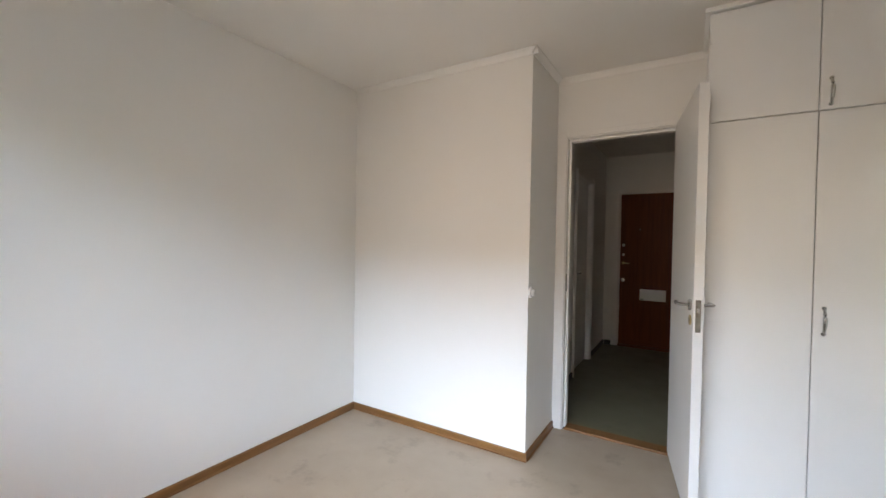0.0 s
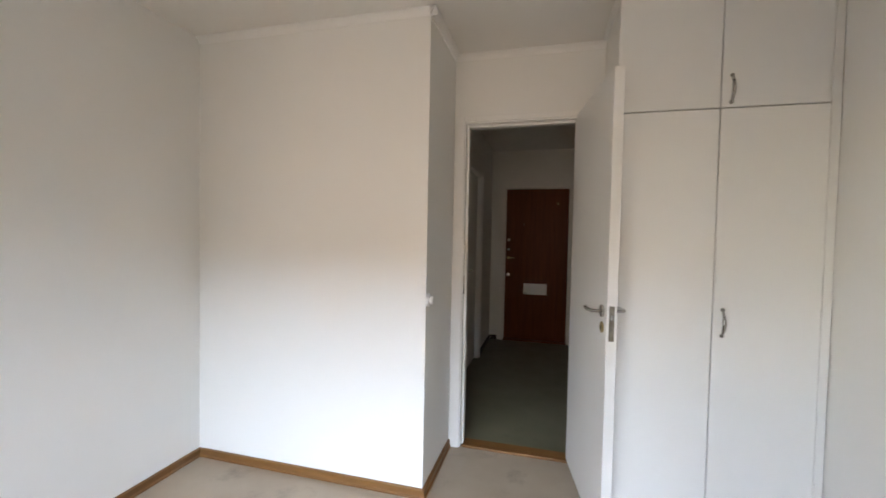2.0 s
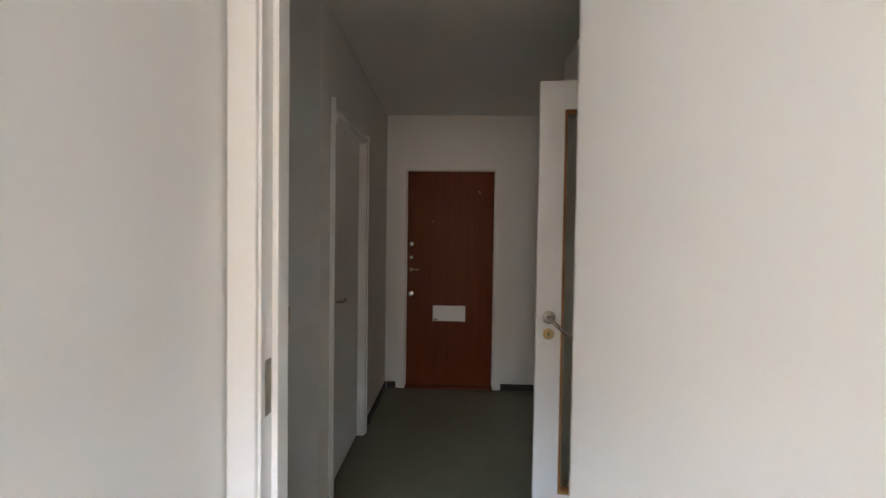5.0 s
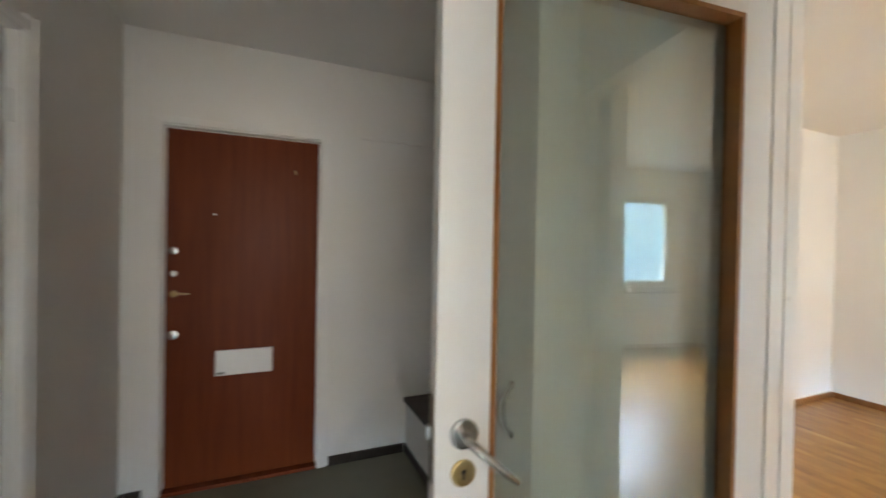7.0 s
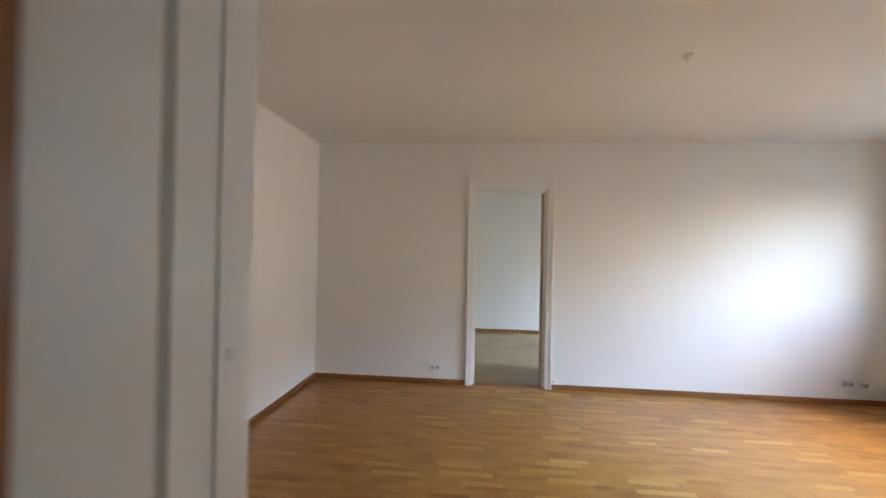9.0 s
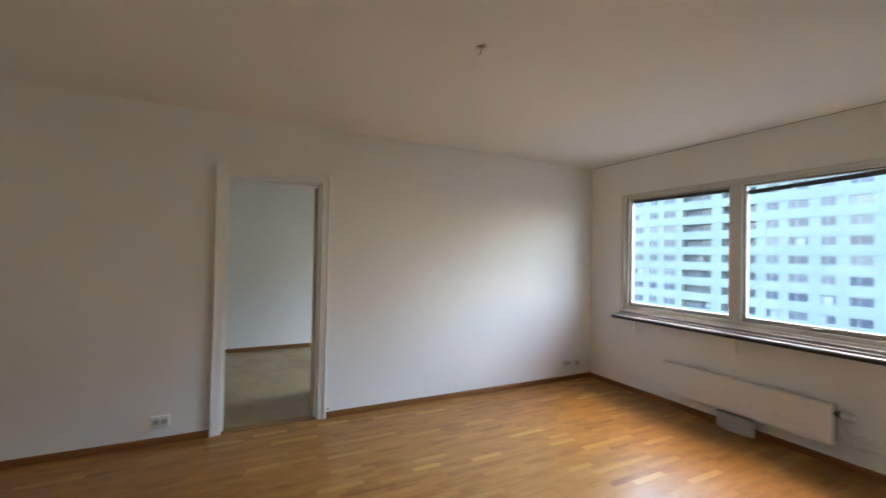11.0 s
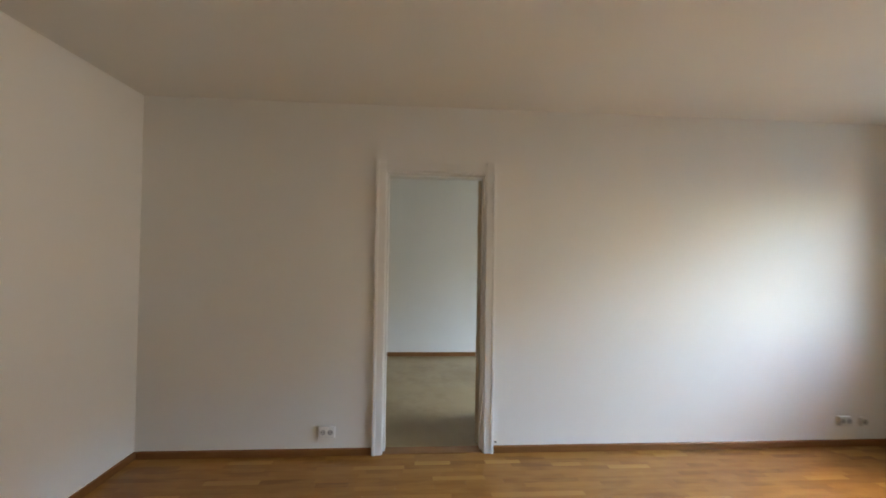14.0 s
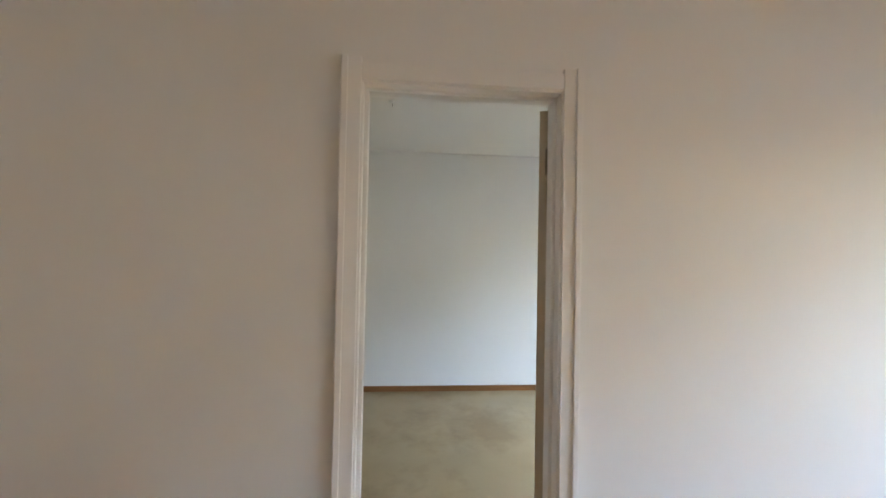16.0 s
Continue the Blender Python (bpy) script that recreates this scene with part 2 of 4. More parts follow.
# ---- mesh helpers ----
def add_box(bm, x0, x1, y0, y1, z0, z1, bevel=0.0, segs=2):
    g = bmesh.ops.create_cube(bm, size=1)
    for v in g["verts"]:
        v.co = Vector(((x0 + x1) / 2 + v.co.x * (x1 - x0), (y0 + y1) / 2 + v.co.y * (y1 - y0), (z0 + z1) / 2 + v.co.z * (z1 - z0)))
    if bevel:
        es = {e for v in g["verts"] for e in v.link_edges}
        bmesh.ops.bevel(bm, geom=list(es), offset=bevel, segments=segs, profile=0.6, affect="EDGES")
    return bm


def boxes(*rows, bevel=0.0):
    bm = bmesh.new()
    for r in rows:
        add_box(bm, *r, bevel=bevel)
    return bm


def add_tube(bm, pts, radius, segs=12, flat=1.0):
    """A tube along points; radius is one number or one for each point; flat squeezes its section."""
    pts = [Vector(p) for p in pts]
    rings = []
    up = Vector((0, 0, 1))
    for i, p in enumerate(pts):
        d = (pts[min(i + 1, len(pts) - 1)] - pts[max(i - 1, 0)]).normalized()
        ref = up if abs(d.dot(up)) < 0.95 else Vector((0, 1, 0))
        a = d.cross(ref).normalized()
        b = a.cross(d).normalized()
        r = radius[i] if isinstance(radius, (list, tuple)) else radius
        rings.append([bm.verts.new(p + a * r * math.cos(t) + b * r * flat * math.sin(t)) for t in (2 * math.pi * k / segs for k in range(segs))])
    for r0, r1 in zip(rings, rings[1:]):
        for k in range(segs):
            bm.faces.new((r0[k], r0[(k + 1) % segs], r1[(k + 1) % segs], r1[k]))
    bm.faces.new(rings[0][::-1])
    bm.faces.new(rings[-1])
    return bm


def add_disc(bm, centre, axis, radius, depth, segs=28, dome=0.25):
    """A round plate with a softened front edge, that stands out along axis."""
    c, a = Vector(centre), Vector(axis).normalized()
    return add_tube(bm, [c, c + a * depth * (1 - dome), c + a * depth * 0.95, c + a * depth], [radius, radius, radius * 0.93, radius * 0.8], segs)


def part(name, bm, material, parent=None, label="", smooth=False):
    """Links a bmesh as one mesh object, under a thing where one is given."""
    me = bpy.data.meshes.new(name)
    bmesh.ops.recalc_face_normals(bm, faces=bm.faces)
    if smooth:
        for f in bm.faces:
            f.smooth = True
        for e in bm.edges:
            if len(e.link_faces) == 2 and e.calc_face_angle(0) > radians(38):
                e.smooth = False
    bm.to_mesh(me)
    bm.free()
    me.materials.append(material)
    ob = new(name, me)
    if parent is not None:
        ob.parent = parent
    return tagged(ob, label)


def thing(name, m, label, category="", group="", kind=""):
    ob = new(name)
    ob.matrix_world = m
    ob.empty_display_size = 0.05
    return tagged(ob, label, category, group, kind)


def structure(name, bm, material, label, smooth=False):
    return tagged(part(name, bm, material, None, label, smooth), kind="structure")


def pierced(axis, c0, c1, a0, a1, z0, z1, holes):
    """A wall across axis, between c0 and c1 thick, from a0 to a1 long, with openings (a, a, z, z) right through it."""
    aa = sorted({a0, a1, *[h[0] for h in holes], *[h[1] for h in holes]})
    zz = sorted({z0, z1, *[h[2] for h in holes], *[h[3] for h in holes]})
    bm, seen = bmesh.new(), {}

    def vert(c, a, z):
        k = (c, a, z)
        if k not in seen:
            seen[k] = bm.verts.new((c, a, z) if axis == "x" else (a, c, z))
        return seen[k]

    def solid(i, j):
        if not (0 <= i < len(aa) - 1 and 0 <= j < len(zz) - 1):
            return False
        a, z = (aa[i] + aa[i + 1]) / 2, (zz[j] + zz[j + 1]) / 2
        return not any(h[0] < a < h[1] and h[2] < z < h[3] for h in holes)

    for i in range(len(aa) - 1):
        for j in range(len(zz) - 1):
            if not solid(i, j):
                continue
            p, q, r, s = aa[i], aa[i + 1], zz[j], zz[j + 1]
            bm.faces.new([vert(c0, p, r), vert(c0, q, r), vert(c0, q, s), vert(c0, p, s)])
            bm.faces.new([vert(c1, p, r), vert(c1, p, s), vert(c1, q, s), vert(c1, q, r)])
            for di, dj, e in ((-1, 0, ((p, r), (p, s))), (1, 0, ((q, r), (q, s))), (0, -1, ((p, r), (q, r))), (0, 1, ((p, s), (q, s)))):
                if not solid(i + di, j + dj):
                    (a, z), (b, w) = e
                    bm.faces.new([vert(c0, a, z), vert(c0, b, w), vert(c1, b, w), vert(c1, a, z)])
    return bm


# ---- the shell: walls, ceiling, floors ----
H = 2.474          # ceiling
WX, BX = -2.29, 0.84      # bedroom west and east faces
SY = -0.546        # south wall's inner face
CHX, CHY = -0.88, 2.09    # corner of the bedroom's projecting block
EX, NY = 4.613, 4.982     # living room's east and north faces
RX, RY = 7.39, 4.1        # further room's east and north faces
HX, HY = -1.033, 5.47      # hall's west and north faces
W1, W2, W3 = (-1.9, 0.1), (1.925, 4.15), (5.05, 6.95)   # windows in the south wall
WZ0, WZ1 = 0.865, 2.085

structure("wall_south", pierced("y", -0.67, SY, -2.44, 7.54, -0.25, H, [(*w, WZ0, WZ1) for w in (W1, W2, W3)]), WALL, "white painted outer wall with large window openings")
structure("wall_bedroom_west", boxes((-2.44, WX, SY, CHY, 0, H)), WALL, "plain white painted wall of the empty bedroom")
structure("wall_bedroom_block", boxes((-2.44, CHX, CHY, 2.74, 0, H)), WALL, "white boxed-out wall block beside the bedroom doorway")
structure("wall_bedroom_door", pierced("y", 2.64, 2.74, CHX, 0.0, 0, H, [(-0.83, -0.11, 0, 2.074)]), WALL, "white wall with the bedroom doorway in it")
structure("wall_behind_wardrobe", boxes((0.0, 0.80, 2.58, 2.64, 0, H)), WALL, "plain white wall behind the wardrobe")
structure("wall_bedroom_east", boxes((BX, 0.925, SY, 2.64, 0, H)), WALL, "plain white wall between bedroom and living room")
structure("wall_living_west", pierced("x", 0.80, 0.885, 2.64, 5.47, 0, H, [(2.66, 3.53, 0, 2.075)]), WALL, "white wall with the glazed door's opening")
structure("wall_living_north", boxes((0.885, 4.71, NY, 5.10, 0, H)), WALL, "plain white painted wall of the living room")
# unseen nib, added to cut off the window's reflection in the door glass
structure("wall_nib", boxes((0.8855, 0.965, 2.46, 2.775, 0.0, H), bevel=0.002), WALL, "added white wall nib, cuts off the door glass's reflection")
structure("wall_living_east", pierced("x", EX, 4.71, SY, NY, 0, H, [(2.585, 3.335, 0, 2.03)]), WALL, "long white painted wall with an open doorway")
structure("wall_room_north", boxes((4.71, 7.54, RY, 4.25, 0, H)), WALL, "plain white wall closing the further room")
structure("wall_room_east", boxes((RX, 7.54, SY, RY, 0, H)), WALL, "plain white wall of the further room")
structure("wall_hall_block", pierced("x", -1.18, HX, 3.66, HY, 0, H, [(3.85, 4.57, 0, 2.02)]), WALL, "white hall wall with a side door in it")
structure("wall_hall_block_south", boxes((-2.30, -1.18, 3.66, 3.76, 0, H)), WALL, "white hall wall beside the passage")
structure("wall_hall_far_west", boxes((-2.44, -2.30, 2.74, 3.76, 0, H)), WALL, "plain white wall closing the hall's passage")
structure("wall_hall_north", pierced("y", HY, 5.62, -1.18, 0.885, 0, H, [(-0.875, -0.03, 0, 2.0)]), WALL, "white hall wall with the brown front door")
structure("wall_side_closet", boxes((-1.32, -1.19, 3.77, 5.62, 0, H)), WALL, "plain wall behind the closed side door")
structure("wall_stairwell", boxes((-1.16, 0.885, 5.66, 5.75, -0.2, H)), WALL, "plain wall behind the front door")
structure("ceiling", boxes((-2.44, 7.54, -0.80, 5.75, H, 2.75)), CEIL, "flat matt white painted ceiling")
structure("floor_slab", boxes((-2.44, 7.54, -0.80, 5.75, -0.25, -0.016)), SUB, "concrete slab under the floors")
structure("floor_bedroom", boxes((WX, BX, SY, 2.655, -0.015, 0)), LINO_BED, "worn beige linoleum with grey cloudy stains")
structure("floor_hall", boxes((-2.30, 0.80, 2.735, HY + 0.03, -0.015, 0)), LINO_HALL, "dark grey-green linoleum of the hall")
structure("floor_room", boxes((4.70, RX, SY, RY, -0.015, 0)), LINO_ROOM, "shiny olive-beige linoleum of the further room")


def skirting(x0, y0, x1, y1, side, h, material, label, t=0.014, toe=0.0):
    """A run of baseboard along a wall; side is the way it stands out, as (x, y)."""
    bm = bmesh.new()
    if x0 == x1:
        prof = [(0, 0), (t + toe, 0), (t + toe, 0.008), (t, 0.014), (t, h - 0.005), (t - 0.005, h), (0, h)]
        rows = [[bm.verts.new((x0 + side[0] * a, y, b)) for a, b in prof] for y in (y0, y1)]
    else:
        prof = [(0, 0), (t + toe, 0), (t + toe, 0.008), (t, 0.014), (t, h - 0.005), (t - 0.005, h), (0, h)]
        rows = [[bm.verts.new((x, y0 + side[1] * a, b)) for a, b in prof] for x in (x0, x1)]
    n = len(prof)
    for k in range(n):
        bm.faces.new((rows[0][k], rows[0][(k + 1) % n], rows[1][(k + 1) % n], rows[1][k]))
    bm.faces.new(rows[0])
    bm.faces.new(rows[1][::-1])
    return structure("baseboard", bm, material, label)


BED_L = "varnished oak-brown baseboard of the bedroom"
skirting(WX, SY, WX, CHY, (1, 0), 0.048, SKIRT_Y, BED_L, toe=0.006)
skirting(WX + 0.02, CHY, CHX + 0.014, CHY, (0, -1), 0.048, SKIRT_X, BED_L, toe=0.006)
skirting(CHX, CHY, CHX, 2.625, (1, 0), 0.048, SKIRT_Y, BED_L, toe=0.006)
skirting(BX, SY, BX, 2.11, (-1, 0), 0.048, SKIRT_Y, BED_L, toe=0.006)
LIV_L = "reddish-brown varnished baseboard of the living room"
skirting(0.885, NY, EX, NY, (0, -1), 0.05, RED_X, LIV_L)
skirting(EX, 3.395, EX, NY - 0.02, (-1, 0), 0.05, RED_Y, LIV_L)
skirting(EX, SY + 0.02, EX, 2.525, (-1, 0), 0.05, RED_Y, LIV_L)
skirting(0.925, SY, EX, SY, (0, 1), 0.05, RED_X, LIV_L)
skirting(0.885, 3.54, 0.885, NY - 0.02, (1, 0), 0.05, RED_Y, LIV_L)
skirting(RX, SY, RX, RY, (-1, 0), 0.055, RED_Y, "dark red-brown baseboard of the further room")
HAL_L = "black-brown painted baseboard of the hall"
skirting(HX, 4.625, HX, HY, (1, 0), 0.055, HALLSKIRT, HAL_L)
skirting(HX, 3.66, HX, 3.80, (1, 0), 0.055, HALLSKIRT, HAL_L)
skirting(-2.30, 3.66, HX + 0.014, 3.66, (0, -1), 0.055, HALLSKIRT, HAL_L)
skirting(0.02, HY, 0.50, HY, (0, -1), 0.055, HALLSKIRT, HAL_L)
skirting(HX + 0.02, HY, -0.935, HY, (0, -1), 0.055, HALLSKIRT, HAL_L)


def cove(x0, y0, x1, y1, side):
    """A slim moulding in the angle of wall and ceiling."""
    bm = bmesh.new()
    prof = [(0, 0), (0, -0.034), (0.006, -0.034), (0.012, -0.02), (0.022, -0.010), (0.034, -0.006), (0.034, 0)]
    ends = []
    for x, y in ((x0, y0), (x1, y1)):
        ends.append([bm.verts.new((x + side[0] * a, y + side[1] * a, H + b)) for a, b in prof])
    n = len(prof)
    for k in range(n):
        bm.faces.new((ends[0][k], ends[0][(k + 1) % n], ends[1][(k + 1) % n], ends[1][k]))
    bm.faces.new(ends[0])
    bm.faces.new(ends[1][::-1])
    return structure("trim", bm, GLOSS, "slim white painted ceiling moulding", True)


cove(WX, CHY, CHX + 0.034, CHY, (0, -1))
cove(CHX, CHY - 0.034, CHX, 2.64, (1, 0))
cove(CHX, 2.64, 0.0, 2.64, (0, -1))

# grey strip painted in for the shadow line under the ceiling
structure("trim", boxes((0.925, EX, SY, SY + 0.003, H - 0.005, H)), SEAM_LIGHT, "thin grey strip for the shadow gap between wall and ceiling")


# ---- door frames ----
def frame_x(name, y_face, out, x0, x1, top, w, wt, depth, label, sill=None):
    """A painted frame round an opening x0..x1 in a wall across y, seen from the side y_face; out is -1 or 1."""
    f = thing(name, pose(0, 0, 0), label, kind="structure")
    y0, y1 = sorted((y_face, y_face + out * 0.016))
    d0, d1 = sorted((y_face + out * 0.004, y_face - out * depth))
    part("casing", boxes((x0 - w, x0, y0, y1, 0, top + wt), bevel=0.004), GLOSS, f)
    part("casing", boxes((x1, x1 + w, y0, y1, 0, top + wt), bevel=0.004), GLOSS, f)
    part("head_casing", boxes((x0, x1, y0, y1, top, top + wt), bevel=0.004), GLOSS, f)
    s0, s1 = sorted((y_face - out * 0.045, y_face - out * depth))
    for a, b, c, d in ((x0 - 0.028, x0 + 0.006, x0 + 0.006, x0 + 0.02), (x1 - 0.006, x1 + 0.028, x1 - 0.02, x1 - 0.006)):
        part("jamb", boxes((a, b, d0, d1, 0, top + 0.012), (c, d, s0, s1, 0, top - 0.004), bevel=0.002), GLOSS, f)
    part("head_jamb", boxes((x0 + 0.006, x1 - 0.006, d0, d1, top - 0.008, top + 0.012), (x0 + 0.02, x1 - 0.02, s0, s1, top - 0.022, top - 0.008), bevel=0.002), GLOSS, f)
    return f


bed_frame = frame_x("door_frame_1", 2.64, -1, -0.812, -0.118, 2.062, 0.06, 0.034, 0.10, "white painted bedroom door frame with narrow casing")
part("strike_plate", boxes((-0.8065, -0.8045, 2.655, 2.68, 0.98, 1.10)), DULLSTEEL, bed_frame, "small dull steel strike plate")
structure("threshold", boxes((-0.79, -0.13, 2.638, 2.738, 0.0, 0.016), bevel=0.005), SKIRT_X, "varnished brown wooden door threshold")
frame_x("door_frame_2", HY, -1, -0.86, -0.045, 1.995, 0.05, 0.036, 0.07, "pale painted frame round the front door")
structure("threshold", boxes((-0.85, -0.055, HY - 0.02, HY + 0.06, 0.0, 0.022), bevel=0.006), DOORWOOD, "dark brown wooden front door threshold")


def frame_y(name, x_face, out, y0, y1, top, w, wt, depth, label):
    f = thing(name, pose(0, 0, 0), label, kind="structure")
    a0, a1 = sorted((x_face, x_face + out * 0.018))
    b0, b1 = sorted((x_face + out * 0.018, x_face + out * 0.026))
    d0, d1 = sorted((x_face + out * 0.006, x_face - out * depth))
    s0, s1 = sorted((x_face - out * 0.04, x_face - out * depth))
    for lo, hi, band in ((y0 - w, y0, (y0 - w, y0 - w + 0.022)), (y1, y1 + w, (y1 + w - 0.022, y1 + w))):
        part("casing", boxes((a0, a1, lo, hi, 0, top + wt + 0.02), (b0, b1, *band, 0, top + wt + 0.02), bevel=0.003), GLOSS, f)
    part("head_casing", boxes((a0, a1, y0, y1, top, top + wt), bevel=0.003), GLOSS, f)
    for lo, hi, sl, sh in ((y0 - 0.012, y0 + 0.006, y0 + 0.006, y0 + 0.02), (y1 - 0.006, y1 + 0.012, y1 - 0.02, y1 - 0.006)):
        part("jamb", boxes((d0, d1, lo, hi, 0, top + 0.012), (s0, s1, sl, sh, 0, top - 0.006), bevel=0.002), GLOSS, f)
    part("head_jamb", boxes((d0, d1, y0 + 0.006, y1 - 0.006, top - 0.008, top + 0.012), (s0, s1, y0 + 0.02, y1 - 0.02, top - 0.02, top - 0.008), bevel=0.002), GLOSS, f)
    return f


frame_y("door_frame_3", EX, -1, 2.598, 3.322, 2.005, 0.068, 0.058, 0.097, "white painted doorway frame with stepped casing")
structure("threshold", boxes((EX - 0.005, 4.712, 2.605, 3.315, -0.014, 0.004), bevel=0.002), RED_Y, "worn wooden threshold strip in the doorway")
frame_y("door_frame_4", HX, 1, 3.862, 4.558, 2.008, 0.05, 0.03, 0.10, "narrow white frame round the hall's side door")

glazed_frame = thing("door_frame_5", pose(0, 0, 0), "white painted rebated frame of the glazed door", kind="structure")
part("jamb", boxes((0.7825, 0.838, 3.497, 3.532, 0, 2.06), (0.838, 0.893, 3.494, 3.532, 0, 2.06), bevel=0.001), GLOSS, glazed_frame)
part("jamb", boxes((0.787, 0.838, 2.655, 2.665, 0, 2.06), (0.838, 0.893, 2.655, 2.675, 0, 2.06), bevel=0.003), GLOSS, glazed_frame)
part("head_jamb", boxes((0.787, 0.893, 2.675, 3.494, 2.05, 2.078), bevel=0.003), GLOSS, glazed_frame)
part("screw", add_disc(bmesh.new(), (0.856, 3.494, 1.258), (0, -1, 0), 0.007, 0.0015), PLASTIC, glazed_frame)
structure("threshold", boxes((0.79, 0.892, 2.675, 3.494, -0.014, 0.012), bevel=0.004), RED_Y, "worn wooden threshold to the living room")


# ---- handles ----
def lever(parent, u, y, z, out, toward, drop=0.0, keyhole=True, plate=STEEL):
    """A door lever on a round rose; out is the side it stands on, toward the way its grip points, along the leaf."""
    s = Vector((0, out, 0))
    part("rose", add_disc(bmesh.new(), (u, y, z), s, 0.027, 0.009), plate, parent, "round steel rose", True)
    g = Vector((toward * math.cos(drop), 0, -math.sin(drop)))
    o = Vector((u, y, z))
    pts = [o + s * 0.006, o + s * 0.03, o + s * 0.044 + g * 0.003, o + s * 0.052 + g * 0.014, o + s * 0.054 + g * 0.05, o + s * 0.050 + g * 0.09, o + s * 0.042 + g * 0.122]
    part("handle", add_tube(bmesh.new(), pts, [0.008, 0.008, 0.0085, 0.009, 0.0095, 0.009, 0.006], 14, 0.85), STEEL, parent, "polished steel lever handle", True)
    if keyhole:
        part("escutcheon", add_disc(bmesh.new(), (u, y, z - 0.072), s, 0.024, 0.006), BRASS if plate is STEEL else plate, parent, "round worn escutcheon", True)
        k = bmesh.new()
        add_disc(k, Vector((u, y, z - 0.068)) + s * 0.0062, s, 0.0045, 0.0006, 14)
        add_box(k, u - 0.002, u + 0.002, *sorted((y + out * 0.0062, y + out * 0.0068)), z - 0.082, z - 0.068)
        part("keyhole", k, BLACK, parent)


def bow_handle(parent, x, y, z, length=0.112, out=-1, axis="y"):
    """A curved bow pull, upright."""
    bm = bmesh.new()
    pts, rad = [], []
    for i in range(13):
        t = i / 12
        d = 0.026 * math.sin(math.pi * t) ** 0.7 * out
        q = (x, y + d, z - length / 2 + length * t) if axis == "y" else (x + d, y, z - length / 2 + length * t)
        pts.append(q)
        rad.append(0.0045 + 0.0035 * math.sin(math.pi * t))
    add_tube(bm, pts, rad, 10, 0.8)
    for q in (pts[0], pts[-1]):
        add_disc(bm, q, (0, out, 0) if axis == "y" else (out, 0, 0), 0.0085, 0.004, 14)
    return part("handle", bm, STEEL, parent, "polished curved bow handle", True)


# ---- bedroom door, standing open ----
bd = thing("door_1", pose(-0.154, 2.675, 0, 0, 0, -80.7), "white painted flush bedroom door standing wide open", "door", kind="structure")
part("leaf", boxes((0.0, 0.717, 0.0, 0.042, 0.012, 2.07), bevel=0.003), GLOSS, bd)
lever(bd, 0.655, 0.0, 1.035, -1, -1)
lever(bd, 0.655, 0.042, 1.035, 1, -1)
part("lock_plate", boxes((0.7165, 0.7185, 0.009, 0.031, 0.915, 1.065)), DULLSTEEL, bd, "worn steel lock plate on the edge")
part("latch_bolt", boxes((0.718, 0.727, 0.013, 0.027, 1.005, 1.03), bevel=0.003), STEEL, bd)
for hz in (0.25, 1.80):
    part("hinge", add_tube(bmesh.new(), [(-0.004, 0.046, hz), (-0.004, 0.046, hz + 0.09)], 0.006, 12), GLOSS, bd)

# ---- front door ----
fd = thing("door_2", pose(-0.452, HY + 0.028, 0), "dark reddish-brown veneered front door, closed", "door", kind="structure")
part("leaf", boxes((-0.392, 0.392, 0.0, 0.045, 0.024, 1.978), bevel=0.002), DOORWOOD, fd)
slot = part("letter_flap", boxes((-0.15, 0.146, -0.016, 0.0, 0.615, 0.757), bevel=0.004), PLASTIC, fd, "white rectangular letter box cover")
part("label_mark", boxes((-0.142, -0.104, -0.0175, -0.016, 0.622, 0.636)), SEAM, slot)
for kz, kr, km in ((1.317, 0.021, STEEL), (1.193, 0.018, STEEL), (0.862, 0.026, STEEL)):
    part("lock_knob", add_disc(bmesh.new(), (-0.352, 0.0, kz), (0, -1, 0), kr, 0.022), km, fd, "round steel lock knob", True)
part("cylinder", add_disc(bmesh.new(), (-0.352, 0.0, 1.083), (0, -1, 0), 0.018, 0.016), BRASS, fd, "brass lock cylinder", True)
part("latch_lever", add_tube(bmesh.new(), [(-0.352, -0.014, 1.083), (-0.32, -0.024, 1.084), (-0.28, -0.022, 1.082)], [0.006, 0.005, 0.004], 10), BRASS, fd, "slim brass turning lever", True)
part("peephole", add_disc(bmesh.new(), (-0.162, 0.0, 1.522), (0, -1, 0), 0.006, 0.004), STEEL, fd, "tiny round peephole", True)
part("hook", add_tube(bmesh.new(), [(0.257, 0.0, 1.80), (0.257, -0.018, 1.798), (0.257, -0.026, 1.79), (0.262, -0.024, 1.777)], 0.005, 10), BRASS, fd, "small brass hook", True)

structure("trim", boxes((0.19, 0.795, HY - 0.012, HY, 2.03, 2.045), bevel=0.003), GLOSS, "slim painted batten across the hall's end wall")

# ---- hall's side door ----
sd = thing("door_3", pose(HX - 0.03, 3.875, 0, 0, 0, 90), "plain grey-white flush door in the hall, closed", "door", kind="structure")
part("leaf", boxes((0.006, 0.664, 0.0, 0.04, 0.012, 2.0), bevel=0.003), GLOSS, sd)
lever(sd, 0.075, 0.0, 1.02, -1, 1, 0.0, True, STEEL)
for hz in (0.14, 1.72):
    part("hinge", add_tube(bmesh.new(), [(0.668, -0.008, hz), (0.668, -0.008, hz + 0.10)], 0.008, 12), GLOSS, sd)

